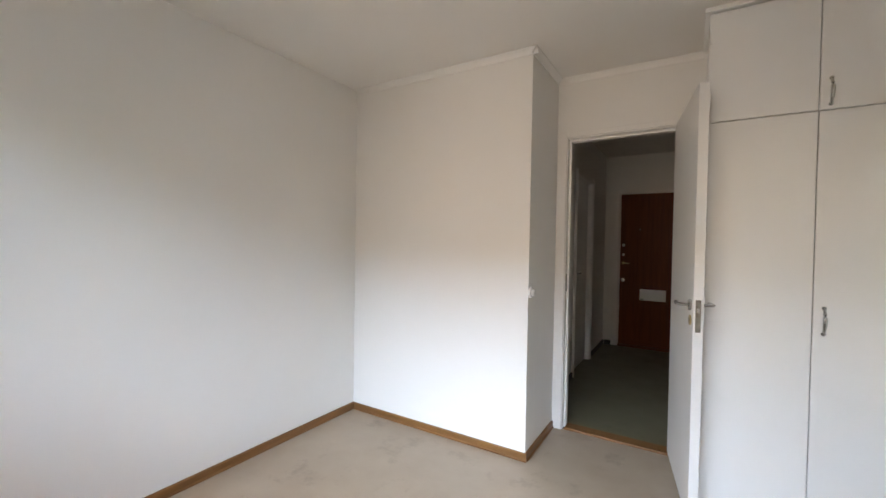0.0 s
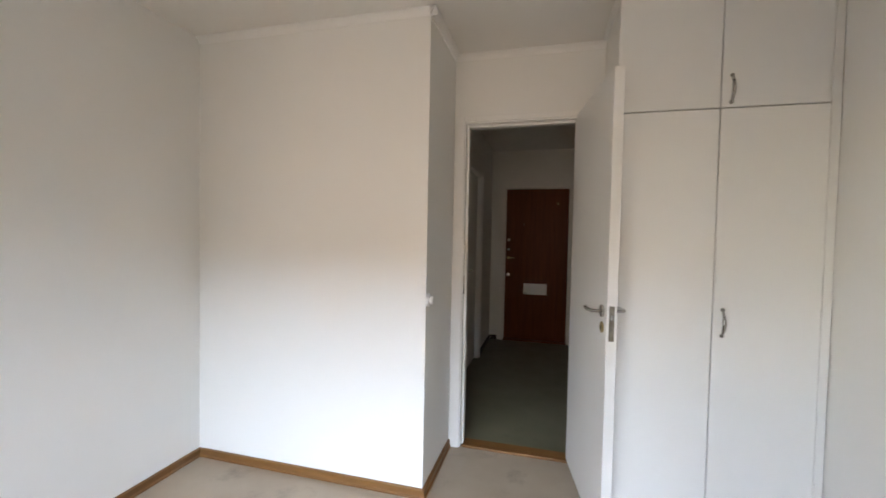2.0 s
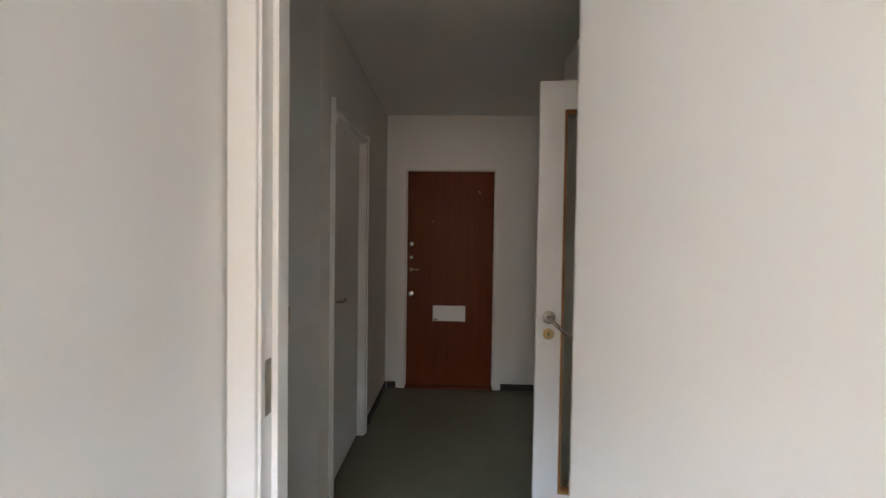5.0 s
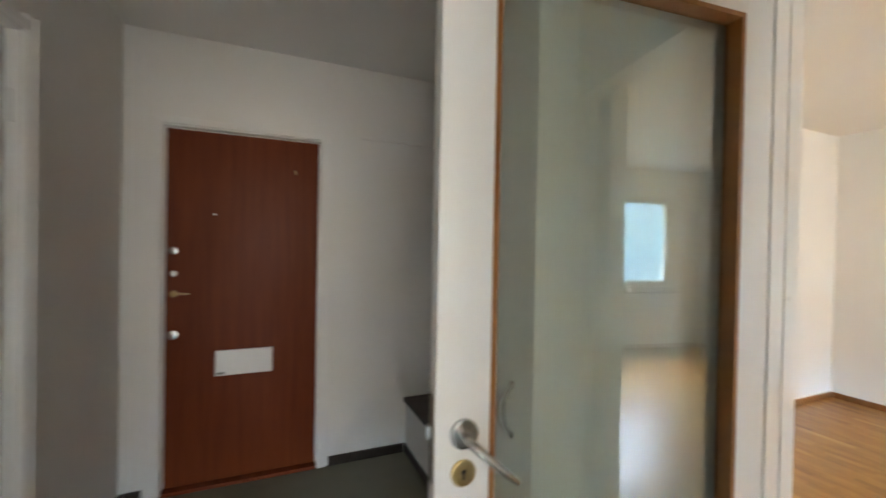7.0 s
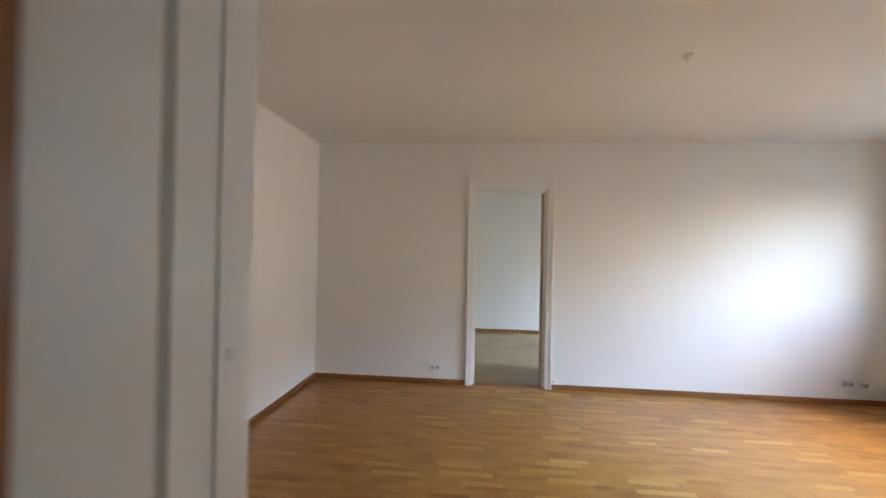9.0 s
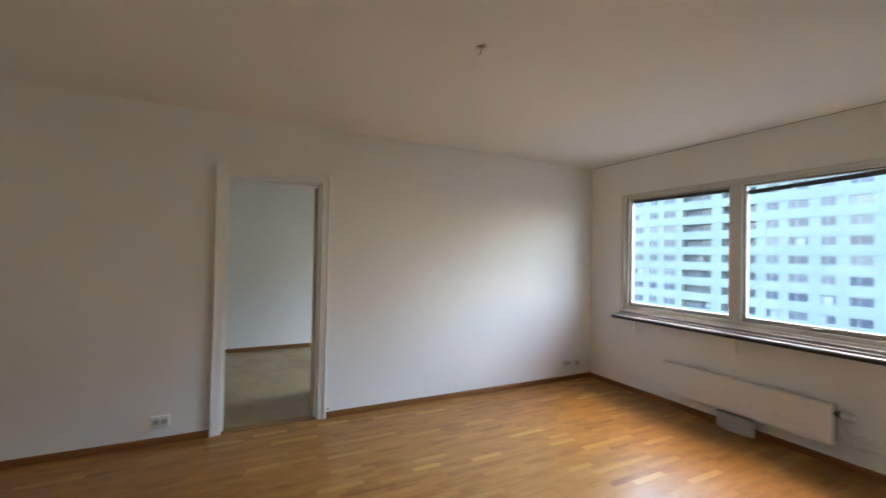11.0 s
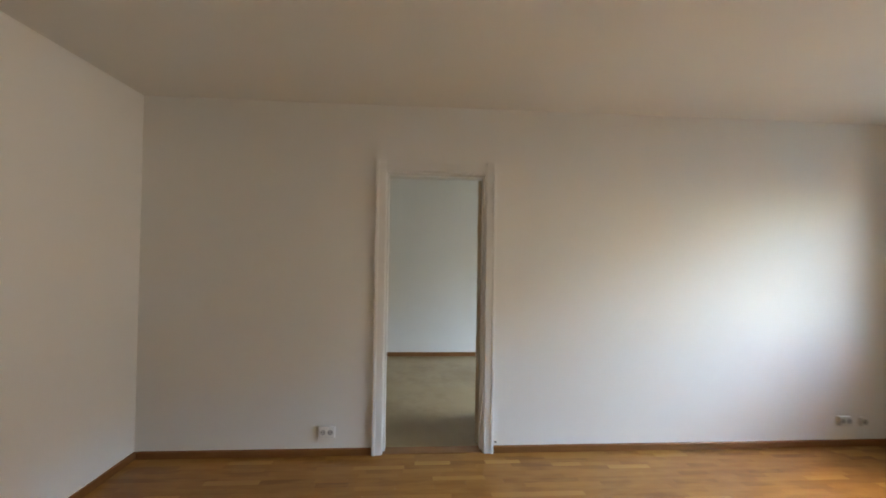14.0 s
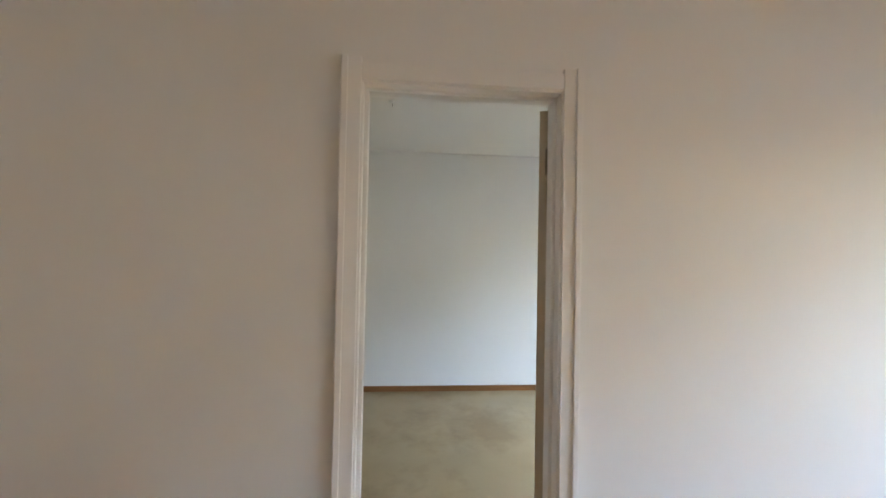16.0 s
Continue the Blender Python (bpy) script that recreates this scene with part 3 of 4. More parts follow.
# ---- glazed door between hall and living room, open against the closet ----
gd = thing("door_4", pose(0.781, 3.494, 0, 0, 0, 174.5), "white glazed door with teak beads, standing open", "door", kind="structure")
LW, BOT, TOP = 0.837, 0.26, 1.922
part("stile", boxes((0.013, 0.105, -0.04, 0.0, 0.012, 2.045), bevel=0.004), GLOSS, gd)
part("hinge_edge", boxes((0.001, 0.0125, -0.04, -0.018, 0.012, 2.045)), GLOSS, gd, "shaded rebated hinge edge")
part("stile", boxes((0.731, LW, -0.04, 0.0, 0.012, 2.045), bevel=0.002), GLOSS, gd)
part("top_rail", boxes((0.105, 0.731, -0.0398, -0.0002, TOP, 2.045)), GLOSS, gd)
part("bottom_rail", boxes((0.105, 0.731, -0.0398, -0.0002, 0.012, BOT)), GLOSS, gd)
B = 0.011
part("bead", boxes((0.105, 0.105 + B, -0.041, 0.001, BOT, TOP)), BEADWOOD, gd, "orange-brown teak glazing bead")
part("bead", boxes((0.731 - B, 0.731, -0.041, 0.001, BOT, TOP)), BEADWOOD, gd, "orange-brown teak glazing bead")
part("bead", boxes((0.105 + B, 0.731 - B, -0.041, 0.001, TOP - B, TOP)), BEADWOOD, gd, "orange-brown teak glazing bead")
part("bead", boxes((0.105 + B, 0.731 - B, -0.041, 0.001, BOT, BOT + B)), BEADWOOD, gd, "orange-brown teak glazing bead")
part("pane", boxes((0.105 + B, 0.731 - B, -0.036, -0.032, BOT + B, TOP - B)), DOORGLASS, gd, "clear glass pane")
lever(gd, 0.783, 0.0, 1.032, 1, -1, radians(42), True, STEEL)
part("lock_plate", boxes((LW - 0.0005, LW + 0.0015, -0.031, -0.009, 0.94, 1.10)), DULLSTEEL, gd, "dark worn lock plate on the edge")
part("latch_bolt", boxes((LW + 0.001, LW + 0.010, -0.027, -0.013, 1.02, 1.045), bevel=0.003), STEEL, gd)
for hz in (0.22, 1.80):
    part("hinge", add_tube(bmesh.new(), [(-0.004, -0.043, hz), (-0.004, -0.043, hz + 0.09)], 0.006, 12), GLOSS, gd)

# ---- door of the further room, swung back ----
rd = thing("door_5", pose(4.717, 2.602, 0, 0, 0, -24), "white flush door swung back in the further room", "door", kind="structure")
part("leaf", boxes((0.0, 0.72, 0.0, 0.044, 0.012, 1.975), bevel=0.003), GLOSS, rd)
part("edge_band", boxes((-0.003, -0.0005, 0.001, 0.043, 0.014, 1.973)), EDGEWOOD, rd, "bare brownish door edge")
for hz in (0.25, 1.72):
    part("hinge", add_tube(bmesh.new(), [(-0.008, 0.012, hz), (-0.008, 0.012, hz + 0.10)], 0.008, 12), DULLSTEEL, rd, "worn steel hinge")


# ---- bedroom wardrobe ----
def wardrobe():
    w = thing("wardrobe", pose(0.0, 2.13, 0), "white lacquered built-in wardrobe with four doors and bow handles", "wardrobe")
    part("side_panel", boxes((0.0, 0.018, 0.0, 0.44, 0.0, 2.45), bevel=0.001), CABINET, w)
    part("side_panel", boxes((0.804, 0.836, 0.0, 0.44, 0.0, 2.45), bevel=0.001), CABINET, w)
    part("plinth", boxes((0.018, 0.804, 0.03, 0.05, 0.0, 0.06)), CABINET, w)
    part("back_panel", boxes((0.018, 0.804, 0.42, 0.44, 0.06, 2.45)), CABINET, w)
    part("shelf", boxes((0.018, 0.804, 0.024, 0.42, 1.905, 1.93)), CABINET, w)
    part("top_panel", boxes((0.018, 0.804, 0.024, 0.42, 2.43, 2.45)), CABINET, w)
    part("cornice", boxes((-0.02, 0.838, -0.024, 0.44, 2.452, H - 0.001), bevel=0.002), CABINET, w, "white flat cornice board")
    z = 1.918
    for x0, x1, z0, z1 in ((0.006, 0.407, 0.07, z - 0.003), (0.411, 0.800, 0.07, z - 0.003), (0.006, 0.407, z + 0.003, 2.445), (0.411, 0.800, z + 0.003, 2.445)):
        d = part("door", boxes((x0, x1, -0.004, 0.016, z0, z1), bevel=0.002), CABINET, w)
        if x0 > 0.3:
            bow_handle(d, 0.447, -0.004, 1.998 if z0 > 1 else 0.998)
        hx = x1 + 0.002 if x0 > 0.3 else x0 - 0.002
        for hz in ((2.02, 2.30) if z0 > 1 else (0.3, 1.02, 1.83)):
            part("hinge", add_tube(bmesh.new(), [(hx, -0.006, hz), (hx, -0.006, hz + 0.05)], 0.005, 10), CABINET, d)
    part("seam", boxes((0.407, 0.411, 0.012, 0.018, 0.07, 2.445)), SEAM_LIGHT, w)
    part("seam", boxes((0.006, 0.800, 0.0125, 0.0185, z - 0.003, z + 0.003)), SEAM_LIGHT, w)


wardrobe()


# ---- hall closet and bench ----
cl = thing("hall_closet", pose(0.174, 3.60, 0), "tall white hall closet with a bow handle", "closet")
part("body", boxes((0.018, 0.62, 0.0, 0.47, 0.0, 2.35), bevel=0.002), CABINET, cl)
cdoor = part("door", boxes((0.0, 0.017, 0.012, 0.468, 0.08, 2.0), bevel=0.002), CABINET, cl)
bow_handle(cdoor, 0.0, 0.075, 1.01, 0.112, -1, "x")
cdoor2 = part("door", boxes((0.0, 0.017, 0.012, 0.468, 2.004, 2.34), bevel=0.002), CABINET, cl)
part("edge_strip", boxes((0.0, 0.018, 0.0, 0.0105, 0.0, 2.35)), CABINET, cl)

bench = thing("hall_bench", pose(0.50, 4.09, 0), "low white hall bench with a dark brown top", "bench")
part("body", boxes((0.018, 0.298, 0.0, 1.375, 0.0, 0.335), bevel=0.002), CABINET, bench)
part("top", boxes((0.0, 0.298, 0.0, 1.375, 0.336, 0.362), bevel=0.004), HALLSKIRT, bench, "dark brown bench top")
part("plinth", boxes((0.006, 0.0175, 0.0, 1.375, 0.0, 0.055)), HALLSKIRT, bench, "black-brown plinth strip")


# ---- windows ----
def window_unit(name, x0, x1, label, dress=True):
    w = thing(name, pose(x0, SY, 0), label, "window", kind="structure")
    L, z0, z1 = x1 - x0, WZ0, WZ1
    mid = L / 2 + 0.0
    f, sash = 0.048, 0.036
    part("window_frame", boxes((0, f, -0.082, -0.012, z0, z1), (L - f, L, -0.082, -0.012, z0, z1), (f, L - f, -0.082, -0.012, z0, z0 + f * 0.8), (f, L - f, -0.082, -0.012, z1 - f * 0.7, z1), bevel=0.003), SASHPAINT, w)
    part("mullion", boxes((mid - 0.045, mid + 0.045, -0.082, -0.010, z0 + f * 0.8, z1 - f * 0.7), bevel=0.003), SASHPAINT, w)
    part("casing", boxes((-0.03, 0.012, -0.011, 0.012, z0 - 0.02, z1 + 0.02), (L - 0.012, L + 0.03, -0.011, 0.012, z0 - 0.02, z1 + 0.02), (0.012, L - 0.012, -0.011, 0.012, z1 - 0.01, z1 + 0.02), bevel=0.003), SASHPAINT, w)
    for a, b in ((f, mid - 0.045), (mid + 0.045, L - f)):
        c, d = z0 + f * 0.8, z1 - f * 0.7
        s = part("sash", boxes((a, a + 0.024, -0.080, -0.035, c, d), (b - 0.024, b, -0.080, -0.035, c, d), (a + 0.024, b - 0.024, -0.080, -0.035, c, c + sash), (a + 0.024, b - 0.024, -0.080, -0.035, d - 0.012, d), bevel=0.002), SASHPAINT, w)
        part("pane", boxes((a + 0.024, b - 0.024, -0.0775, -0.0745, c + sash, d - 0.012)), GLASS, s, "clear window pane")
        # dark strips laid on the sash, painting the shade of its gap
        part("sash_gap_strip", boxes((a, a + 0.007, -0.0345, -0.0325, c, d), (b - 0.007, b, -0.0345, -0.0325, c, d), (a + 0.007, b - 0.007, -0.0345, -0.0325, d - 0.007, d), (a + 0.007, b - 0.007, -0.0345, -0.0325, c, c + 0.007)), GAP, s, "dark strips for the shaded gap round the sash")
        part("drip_rail", boxes((a + 0.03, b - 0.03, -0.034, -0.028, c + 0.006, c + 0.02), bevel=0.001), STEEL, s)
        if dress:
            m = (a + b) / 2
            part("window_handle", boxes((m - 0.035, m + 0.035, -0.028, -0.012, c + 0.012, c + 0.024), bevel=0.004), DULLSTEEL, s, "small dark sash handle")
            tilt = 0.0 if a > mid else 0.020
            top = d - 0.014 if a > mid else d - 0.034
            bm = bmesh.new()
            for k in range(5):
                z = top - 0.007 * k
                vs = [bm.verts.new(v) for v in ((a + 0.03, -0.066, z + tilt), (b - 0.03, -0.066, z - tilt), (b - 0.03, -0.042, z - tilt), (a + 0.03, -0.042, z + tilt))]
                up = [bm.verts.new(v.co + Vector((0, 0, 0.005))) for v in vs]
                for q in range(4):
                    bm.faces.new((vs[q], vs[(q + 1) % 4], up[(q + 1) % 4], up[q]))
                bm.faces.new(vs[::-1])
                bm.faces.new(up)
            part("venetian_blind", bm, BLIND, s, "dark venetian blind drawn up into a bundle")
            part("head_rail", boxes((a + 0.028, b - 0.028, -0.066, -0.04, d - 0.008, d + 0.004)), STEEL, s)
    return w


window_unit("window_1", *W2, "wide white two-sash window with raised dark blinds")
window_unit("window_2", *W1, "wide white two-sash bedroom window", False)
window_unit("window_3", *W3, "wide white two-sash window", False)

sill = thing("window_sill", pose(0, SY, 0), "white window sill with a black front edge on brackets", "window sill", kind="structure")
part("board", boxes((1.862, 4.192, 0.0, 0.134, 0.796, 0.806), (1.90, 4.17, 0.0, 0.035, 0.806, 0.845), (1.88, 4.18, 0.0, 0.07, 0.806, 0.822), bevel=0.003), SILLGREY, sill)
part("edge", boxes((1.858, 4.196, 0.002, 0.139, 0.772, 0.7955), bevel=0.003), DARKEDGE, sill, "black sill underside and edge")
for bx in (4.02, 3.03, 2.05):
    part("bracket", boxes((bx - 0.013, bx + 0.013, 0.0, 0.012, 0.63, 0.775), (bx - 0.013, bx + 0.013, 0.0121, 0.10, 0.762, 0.775), bevel=0.002), GLOSS, sill)


# ---- radiator and pipes ----
rad = thing("radiator", pose(2.375, SY, 0), "low white panel radiator with a thermostat under the window", "radiator")
part("front_panel", boxes((0.0, 1.25, 0.080, 0.098, 0.155, 0.432), bevel=0.007), ENAMEL, rad)
part("back_panel", boxes((0.012, 1.238, 0.028, 0.044, 0.16, 0.427), bevel=0.005), ENAMEL, rad)
g = bmesh.new()
for k in range(50):
    add_box(g, 0.03 + k * 0.0242, 0.036 + k * 0.0242, 0.0445, 0.0795, 0.17, 0.42)
part("fin", g, ENAMEL, rad, "row of thin convector fins")
for gz in (0.178, 0.406):
    part("panel_ridge", boxes((0.012, 1.238, 0.0975, 0.1005, gz, gz + 0.005), bevel=0.001), ENAMEL, rad)
part("top_grille", boxes((0.002, 1.248, 0.030, 0.0795, 0.428, 0.434), bevel=0.001), ENAMEL, rad)
part("side_cover", boxes((-0.004, -0.0005, 0.03, 0.096, 0.158, 0.43), bevel=0.001), ENAMEL, rad)
part("side_cover", boxes((1.2505, 1.254, 0.03, 0.096, 0.158, 0.43), bevel=0.001), ENAMEL, rad)
for bx in (0.25, 1.0):
    part("wall_bracket", boxes((bx - 0.015, bx + 0.015, 0.0, 0.027, 0.2, 0.4)), ENAMEL, rad)
v = part("valve", add_tube(bmesh.new(), [(-0.004, 0.06, 0.372), (-0.016, 0.06, 0.372), (-0.018, 0.06, 0.372), (-0.040, 0.06, 0.372)], [0.012, 0.012, 0.021, 0.021], 14), VALVE, rad, "dull metal radiator valve", True)
part("thermostat", add_tube(bmesh.new(), [(-0.040, 0.06, 0.372), (-0.046, 0.06, 0.372), (-0.100, 0.06, 0.370), (-0.108, 0.06, 0.370)], [0.018, 0.024, 0.024, 0.017], 16), PLASTIC, v, "white thermostat knob", True)

meter = thing("heating_box", pose(2.85, SY, 0), "grey rounded metal box below the radiator", "box")
drum = bmesh.new()
bmesh.ops.create_cone(drum, cap_ends=True, segments=40, radius1=0.145, radius2=0.145, depth=0.133)
for q in drum.verts:
    q.co = Vector((q.co.x + 0.145, 0.060 + q.co.y * 0.37, q.co.z + 0.0685))
bmesh.ops.bevel(drum, geom=[e for e in drum.edges if abs(e.verts[0].co.z - e.verts[1].co.z) < 1e-4], offset=0.006, segments=2, affect="EDGES")
part("cover", drum, GREYBOX, meter, "", True)


def pipe(label, pts, r):
    return tagged(part("heating_pipe", add_tube(bmesh.new(), pts, r, 14), ENAMEL, None, label, True), category="pipe", kind="")


pipe("white painted heating riser up to the ceiling", [(1.730, SY + 0.05, 0), (1.730, SY + 0.05, H)], 0.0195)
pipe("second white painted heating riser up to the ceiling", [(1.672, SY + 0.05, 0), (1.672, SY + 0.05, H)], 0.0165)
yy = SY + 0.03
pipe("thin white heating pipe along the wall", [(2.345, SY + 0.055, 0.358), (2.335, yy + 0.01, 0.30), (2.318, yy, 0.255), (2.28, yy, 0.240), (1.80, yy, 0.243), (1.74, yy - 0.004, 0.243), (1.66, yy - 0.004, 0.246), (0.93, yy, 0.262)], 0.0095)
pipe("thin white heating pipe low on the wall", [(2.40, SY + 0.055, 0.19), (2.33, yy + 0.01, 0.176), (1.83, yy, 0.171), (1.77, yy + 0.012, 0.160), (1.70, yy + 0.045, 0.158), (1.63, yy + 0.012, 0.165), (1.58, yy, 0.178), (0.93, yy, 0.190)], 0.0095)
tagged(part("pipe_collar", add_disc(bmesh.new(), (1.730, SY + 0.05, H), (0, 0, -1), 0.027, 0.012), ENAMEL, None, "white collar round a riser at the ceiling", True), category="collar")
tagged(part("pipe_collar", add_disc(bmesh.new(), (1.672, SY + 0.05, H), (0, 0, -1), 0.027, 0.010), ENAMEL, None, "white collar round a riser at the ceiling", True), category="collar")


# ---- sockets, switches, hooks ----
def socket(name, m, w, h, holes, label):
    s = thing(name, m, label, "socket")
    part("cover", boxes((-w / 2, w / 2, -0.028, 0.0, -h / 2, h / 2), bevel=0.005), PLASTIC, s)
    for i in range(holes):
        x = (i - (holes - 1) / 2) * 0.05
        ring = part("well", add_disc(bmesh.new(), (x, -0.0275, 0), (0, -1, 0), 0.019, 0.0022), SEAM_LIGHT, s, "round grey socket well")
        for dx in (-0.0085, 0.0085):
            part("pin_hole", add_disc(bmesh.new(), (x + dx, -0.0297, 0), (0, -1, 0), 0.003, 0.0006, 10), BLACK, ring)
    return s


socket("wall_socket", pose(EX, 3.700, 0.170, 0, 0, -90), 0.112, 0.078, 2, "white double wall socket low on the wall")
socket("wall_socket", pose(EX, -0.170, 0.198, 0, 0, -90), 0.10, 0.066, 2, "greyish double socket near the corner")
socket("wall_socket", pose(EX, -0.325, 0.190, 0, 0, -90), 0.055, 0.06, 1, "small single socket near the corner")
tagged(part("cable_stub", add_disc(bmesh.new(), (EX, 2.512, 0.075), (-1, 0, 0), 0.007, 0.008, 14), BLACK, None, "tiny black cable stub beside the doorway", True), category="cable stub")

sw = thing("light_switch", pose(CHX, 2.125, 1.018, 0, 0, 90), "round white rotary light switch on the corner", "switch")
part("base", add_disc(bmesh.new(), (0, 0, 0), (0, -1, 0), 0.034, 0.014), PLASTIC, sw, "", True)
part("knob", add_disc(bmesh.new(), (0, -0.013, 0), (0, -1, 0), 0.021, 0.018), PLASTIC, sw, "", True)
sw2 = thing("light_switch", pose(-1.21, 3.66, 1.0), "square cream light switch in the hall", "switch")
part("plate", boxes((-0.042, 0.042, -0.012, 0.0, -0.042, 0.042), bevel=0.004), paint("cream_plastic", (0.50, 0.42, 0.33), (0.54, 0.46, 0.36), 0.4, 8), sw2)
part("rocker", boxes((-0.022, 0.022, -0.016, -0.012, -0.022, 0.022), bevel=0.002), PLASTIC, sw2)


def ceiling_hook(x, y):
    h = thing("ceiling_hook", pose(x, y, H), "small white ceiling rose with a lamp hook", "hook", "ceiling hooks")
    part("rose", add_disc(bmesh.new(), (0, 0, 0), (0, 0, -1), 0.026, 0.009), PLASTIC, h, "", True)
    part("terminal", boxes((-0.042, -0.014, -0.010, 0.010, -0.02, -0.002), bevel=0.003), PLASTIC, h, "small cream cable terminal")
    part("hook", add_tube(bmesh.new(), [(0, 0, -0.008), (0, 0, -0.022), (0.007, 0, -0.031), (0.014, 0, -0.028), (0.016, 0, -0.020)], 0.003, 10), STEEL, h, "dull metal hook", True)


ceiling_hook(2.83, 2.13)
ceiling_hook(6.02, 3.28)


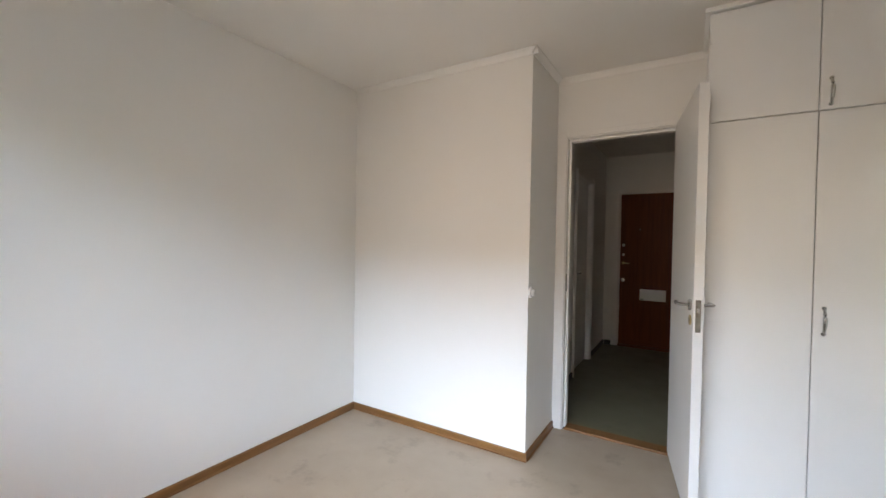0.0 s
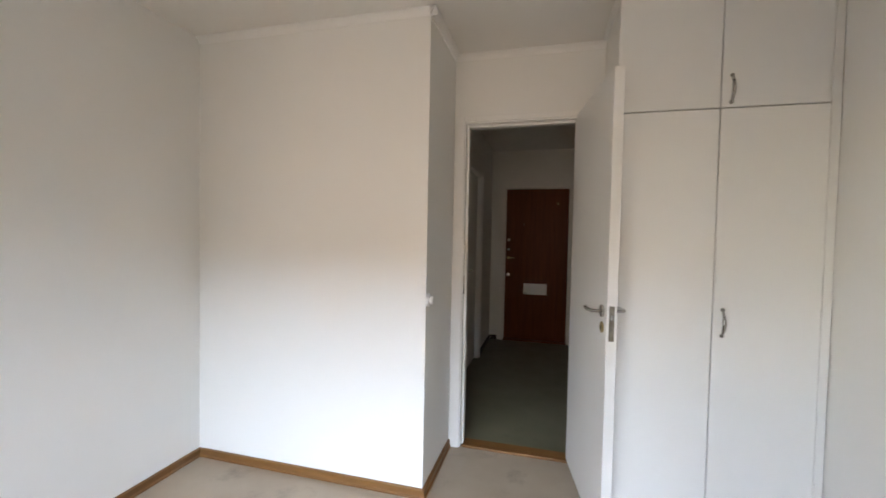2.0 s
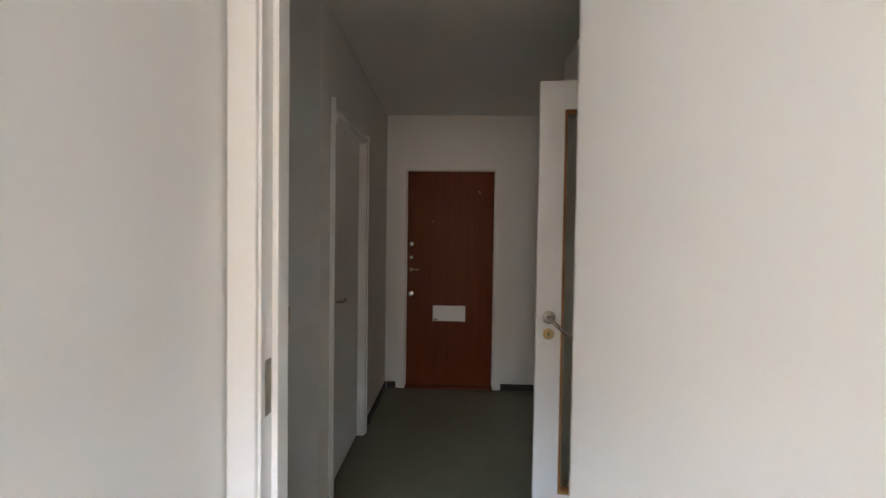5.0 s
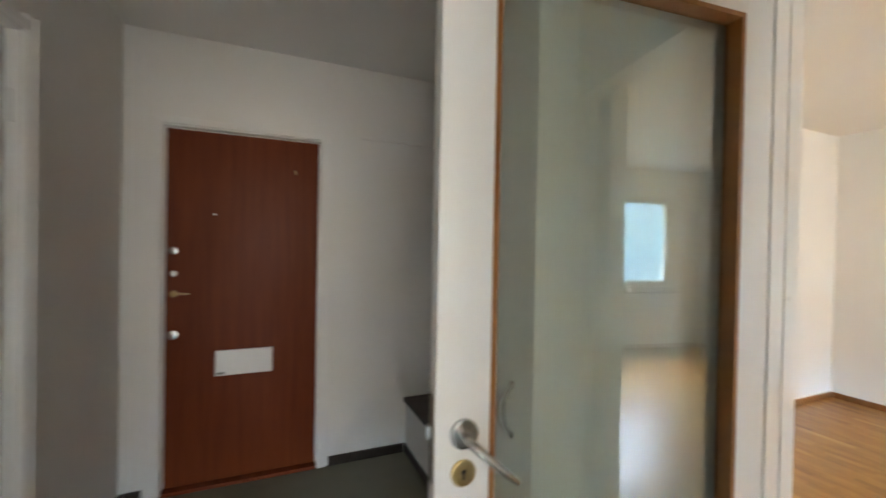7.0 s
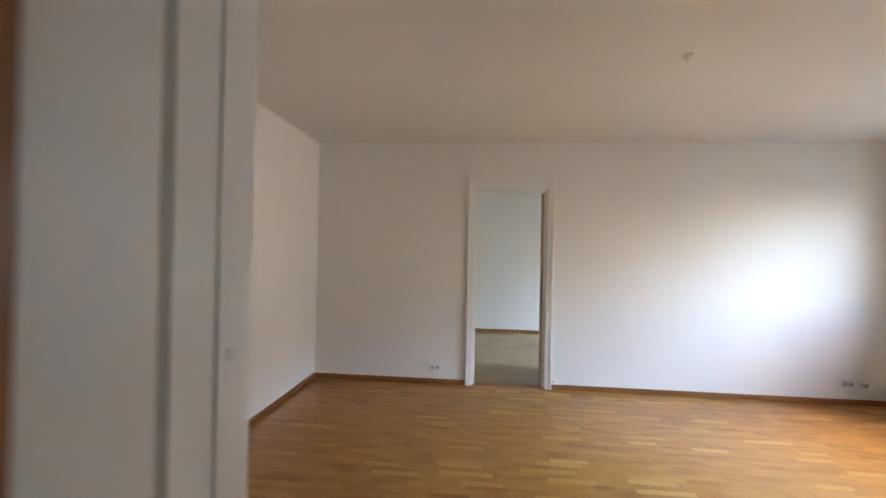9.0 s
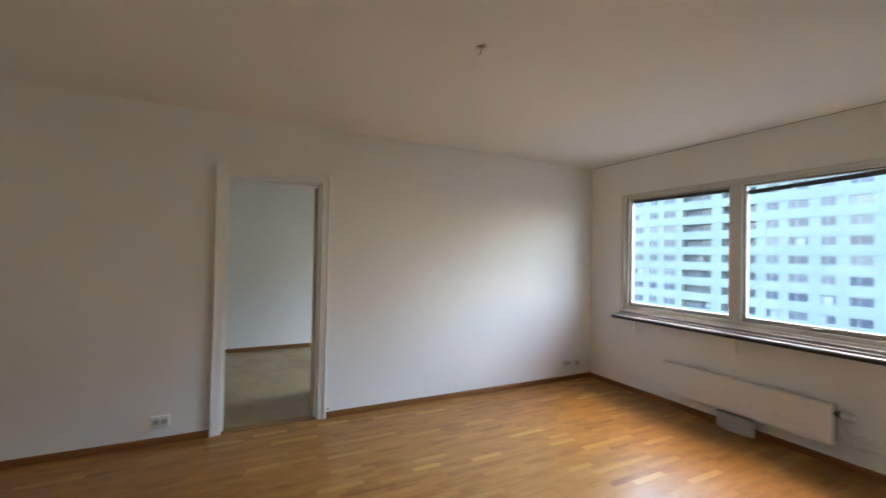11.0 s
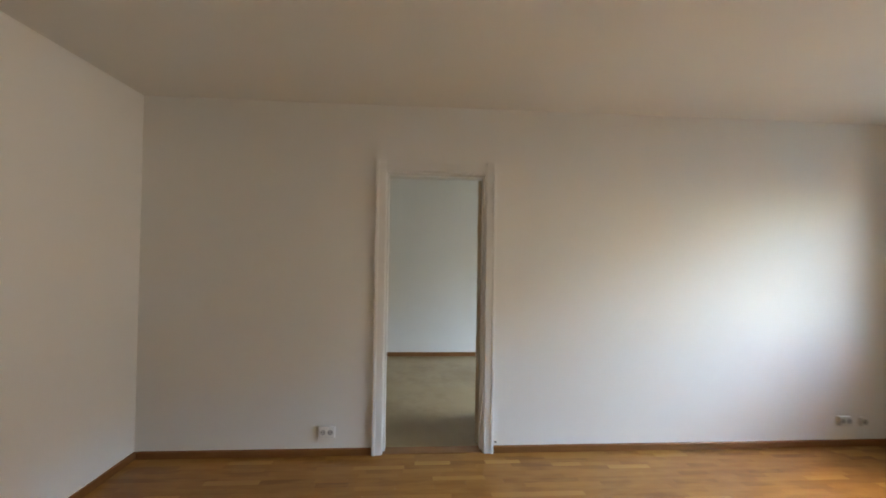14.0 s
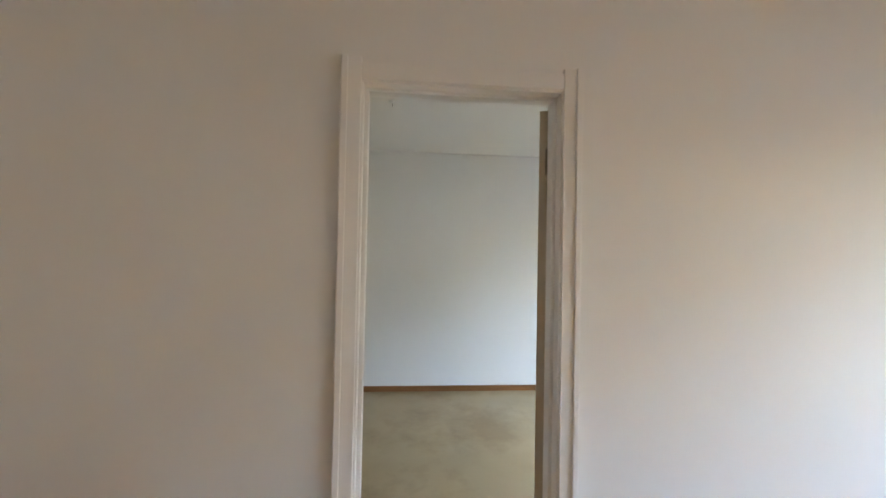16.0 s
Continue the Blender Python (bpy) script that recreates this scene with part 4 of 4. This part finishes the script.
# ---- the apartment block across the street ----
def far_block():
    yf, pitch, z_sill, z_head = -78.0, 3.05, 0.99, 2.41
    cols = ((0.0, 5.8, True), (7.65, 13.4, True), (14.9, 16.8, False), (18.1, 20.8, False), (22.3, 24.2, False), (25.65, 28.35, False))
    period, start = 29.7, 53.8
    x_lo, x_hi = -36.0, 114.0
    k_lo, k_hi = -5, 6
    house = thing("apartment_block", pose(0, yf, -16), "pale panel-built apartment block with rows of windows and balconies", "building")
    up = 16.0
    spans = []
    for n in range(-2, 4):
        s = start + n * period
        for a, b, bal in cols:
            if s - b > x_lo and s - a < x_hi:
                spans.append((s - b, s - a, bal))
    spans.sort()
    bm = bmesh.new()
    top = z_sill + pitch * (k_hi + 1) + 1.0 + up
    for k in range(k_lo, k_hi + 1):
        zs, zh = z_sill + pitch * k + up, z_head + pitch * k + up
        lower = zh - pitch
        add_box(bm, x_lo, x_hi, -12, 0, (0 if k == k_lo else lower), zs)
        edge = x_lo
        for a, b, bal in spans:
            add_box(bm, edge, a, -12, -0.003, zs, zh)
            edge = b
        add_box(bm, edge, x_hi, -12, -0.003, zs, zh)
    add_box(bm, x_lo, x_hi, -12, 0, z_head + pitch * k_hi + up, top)
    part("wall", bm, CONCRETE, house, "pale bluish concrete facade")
    part("roof", boxes((x_lo - 0.3, x_hi + 0.3, -12.3, 0.3, top + 0.003, top + 0.4)), OUTWALL, house)
    j = bmesh.new()
    for k in range(k_lo, k_hi + 2):
        z = z_head + pitch * (k - 1) + up + 0.2
        add_box(j, x_lo, x_hi, 0.0, 0.03, z - 0.05, z + 0.02)
    last = None
    for a, b, bal in spans:
        if last is not None:
            m = (last + a) / 2
            add_box(j, m - 0.035, m + 0.035, 0.0, 0.02, 0.5, top - 0.5)
        last = b
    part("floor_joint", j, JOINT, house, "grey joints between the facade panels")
    meshes = {}
    rng = random.Random(4)
    for k in range(k_lo, k_hi + 1):
        zs = z_sill + pitch * k + up
        for a, b, bal in spans:
            w, h = round(b - a, 2), z_head - z_sill
            key = (w, bal)
            if key not in meshes:
                bm, gl = bmesh.new(), bmesh.new()
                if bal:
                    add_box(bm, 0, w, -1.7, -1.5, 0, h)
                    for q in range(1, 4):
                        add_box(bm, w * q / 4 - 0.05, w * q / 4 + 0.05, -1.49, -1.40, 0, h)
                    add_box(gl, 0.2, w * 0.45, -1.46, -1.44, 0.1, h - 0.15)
                else:
                    add_box(bm, 0, 0.08, -0.30, -0.16, 0, h)
                    add_box(bm, w - 0.08, w, -0.30, -0.16, 0, h)
                    add_box(bm, 0.08, w - 0.08, -0.30, -0.16, 0, 0.08)
                    add_box(bm, 0.08, w - 0.08, -0.30, -0.16, h - 0.08, h)
                    if w > 1.7:
                        add_box(bm, w * 0.58, w * 0.58 + 0.09, -0.30, -0.16, 0.08, h - 0.08)
                    add_box(gl, 0.0, w, -0.24, -0.21, 0.0, h)
                pair = []
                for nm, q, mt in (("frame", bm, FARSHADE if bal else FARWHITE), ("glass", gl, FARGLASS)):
                    me = bpy.data.meshes.new("far_" + nm)
                    bmesh.ops.recalc_face_normals(q, faces=q.faces)
                    q.to_mesh(me)
                    q.free()
                    me.materials.append(mt)
                    pair.append(me)
                meshes[key] = pair
            o = new("balcony" if bal else "window", meshes[key][0])
            o.parent = house
            o.location = (a, 0, zs)
            p = new("pane", meshes[key][1])
            p.parent = o
            # pale panels at random stand in for lit windows and drawn curtains
            if rng.random() < (0.25 if bal else 0.12):
                cx = rng.uniform(0.1, 0.7) * w
                c = part("pale_window_panel", boxes((cx, min(cx + rng.uniform(0.7, 1.3), w - 0.1), -1.39 if bal else -0.2, -1.36 if bal else -0.18, 0.15, h - 0.2)), FARWHITE, o)


far_block()
structure("ground", boxes((-900, 900, -900, 900, -16.4, -16.0)), GROUND, "street and lawn far below the windows")


# ---- parquet ----
def parquet():
    rng = random.Random(11)
    w, gap = 0.0475, 0.0005
    floor = thing("floor_living", pose(0, 0, 0), "lacquered oak strip parquet in mixed honey tones", kind="structure")
    x_end = EX
    lengths = (0.20, 0.24, 0.28, 0.33)
    shared = {}
    for ln in lengths:
        me = bpy.data.meshes.new("strip")
        b = bmesh.new()
        add_box(b, 0, w - gap, 0, ln - gap, -0.0145, 0, 0.0005, 1)
        b.to_mesh(me)
        b.free()
        me.materials.append(PARQUET)
        shared[ln] = me
    rest_v, rest_f = [], []
    count = 0
    x = 0.895
    col = 0
    while x < x_end - 0.001:
        y = SY + 0.001 - rng.uniform(0, 0.3)
        while y < NY:
            ln = rng.choice(lengths)
            y1 = y + ln
            near = 1.9 < x < 3.2 and 1.4 < y and y1 < 3.9
            if near and count < 300 and x + w < x_end:
                o = new("strip", shared[ln])
                o.parent = floor
                o.location = (x, y, 0)
                count += 1
            else:
                a, b_ = max(y, SY), min(y1 - gap, NY)
                c, d = x, min(x + w - gap, x_end)
                if b_ - a > 0.01:
                    n = len(rest_v)
                    rest_v += [(c, a, -0.0145), (d, a, -0.0145), (d, b_, -0.0145), (c, b_, -0.0145), (c, a, 0), (d, a, 0), (d, b_, 0), (c, b_, 0)]
                    rest_f += [(n, n + 3, n + 2, n + 1), (n + 4, n + 5, n + 6, n + 7), (n, n + 1, n + 5, n + 4), (n + 1, n + 2, n + 6, n + 5), (n + 2, n + 3, n + 7, n + 6), (n + 3, n, n + 4, n + 7)]
            y = y1
        x += w
        col += 1
    me = bpy.data.meshes.new("strips")
    me.from_pydata(rest_v, [], rest_f)
    me.materials.append(PARQUET_ALL)
    r = new("strips", me)
    r.parent = floor
    tagged(r, "remaining oak parquet strips", kind="stuff")


parquet()
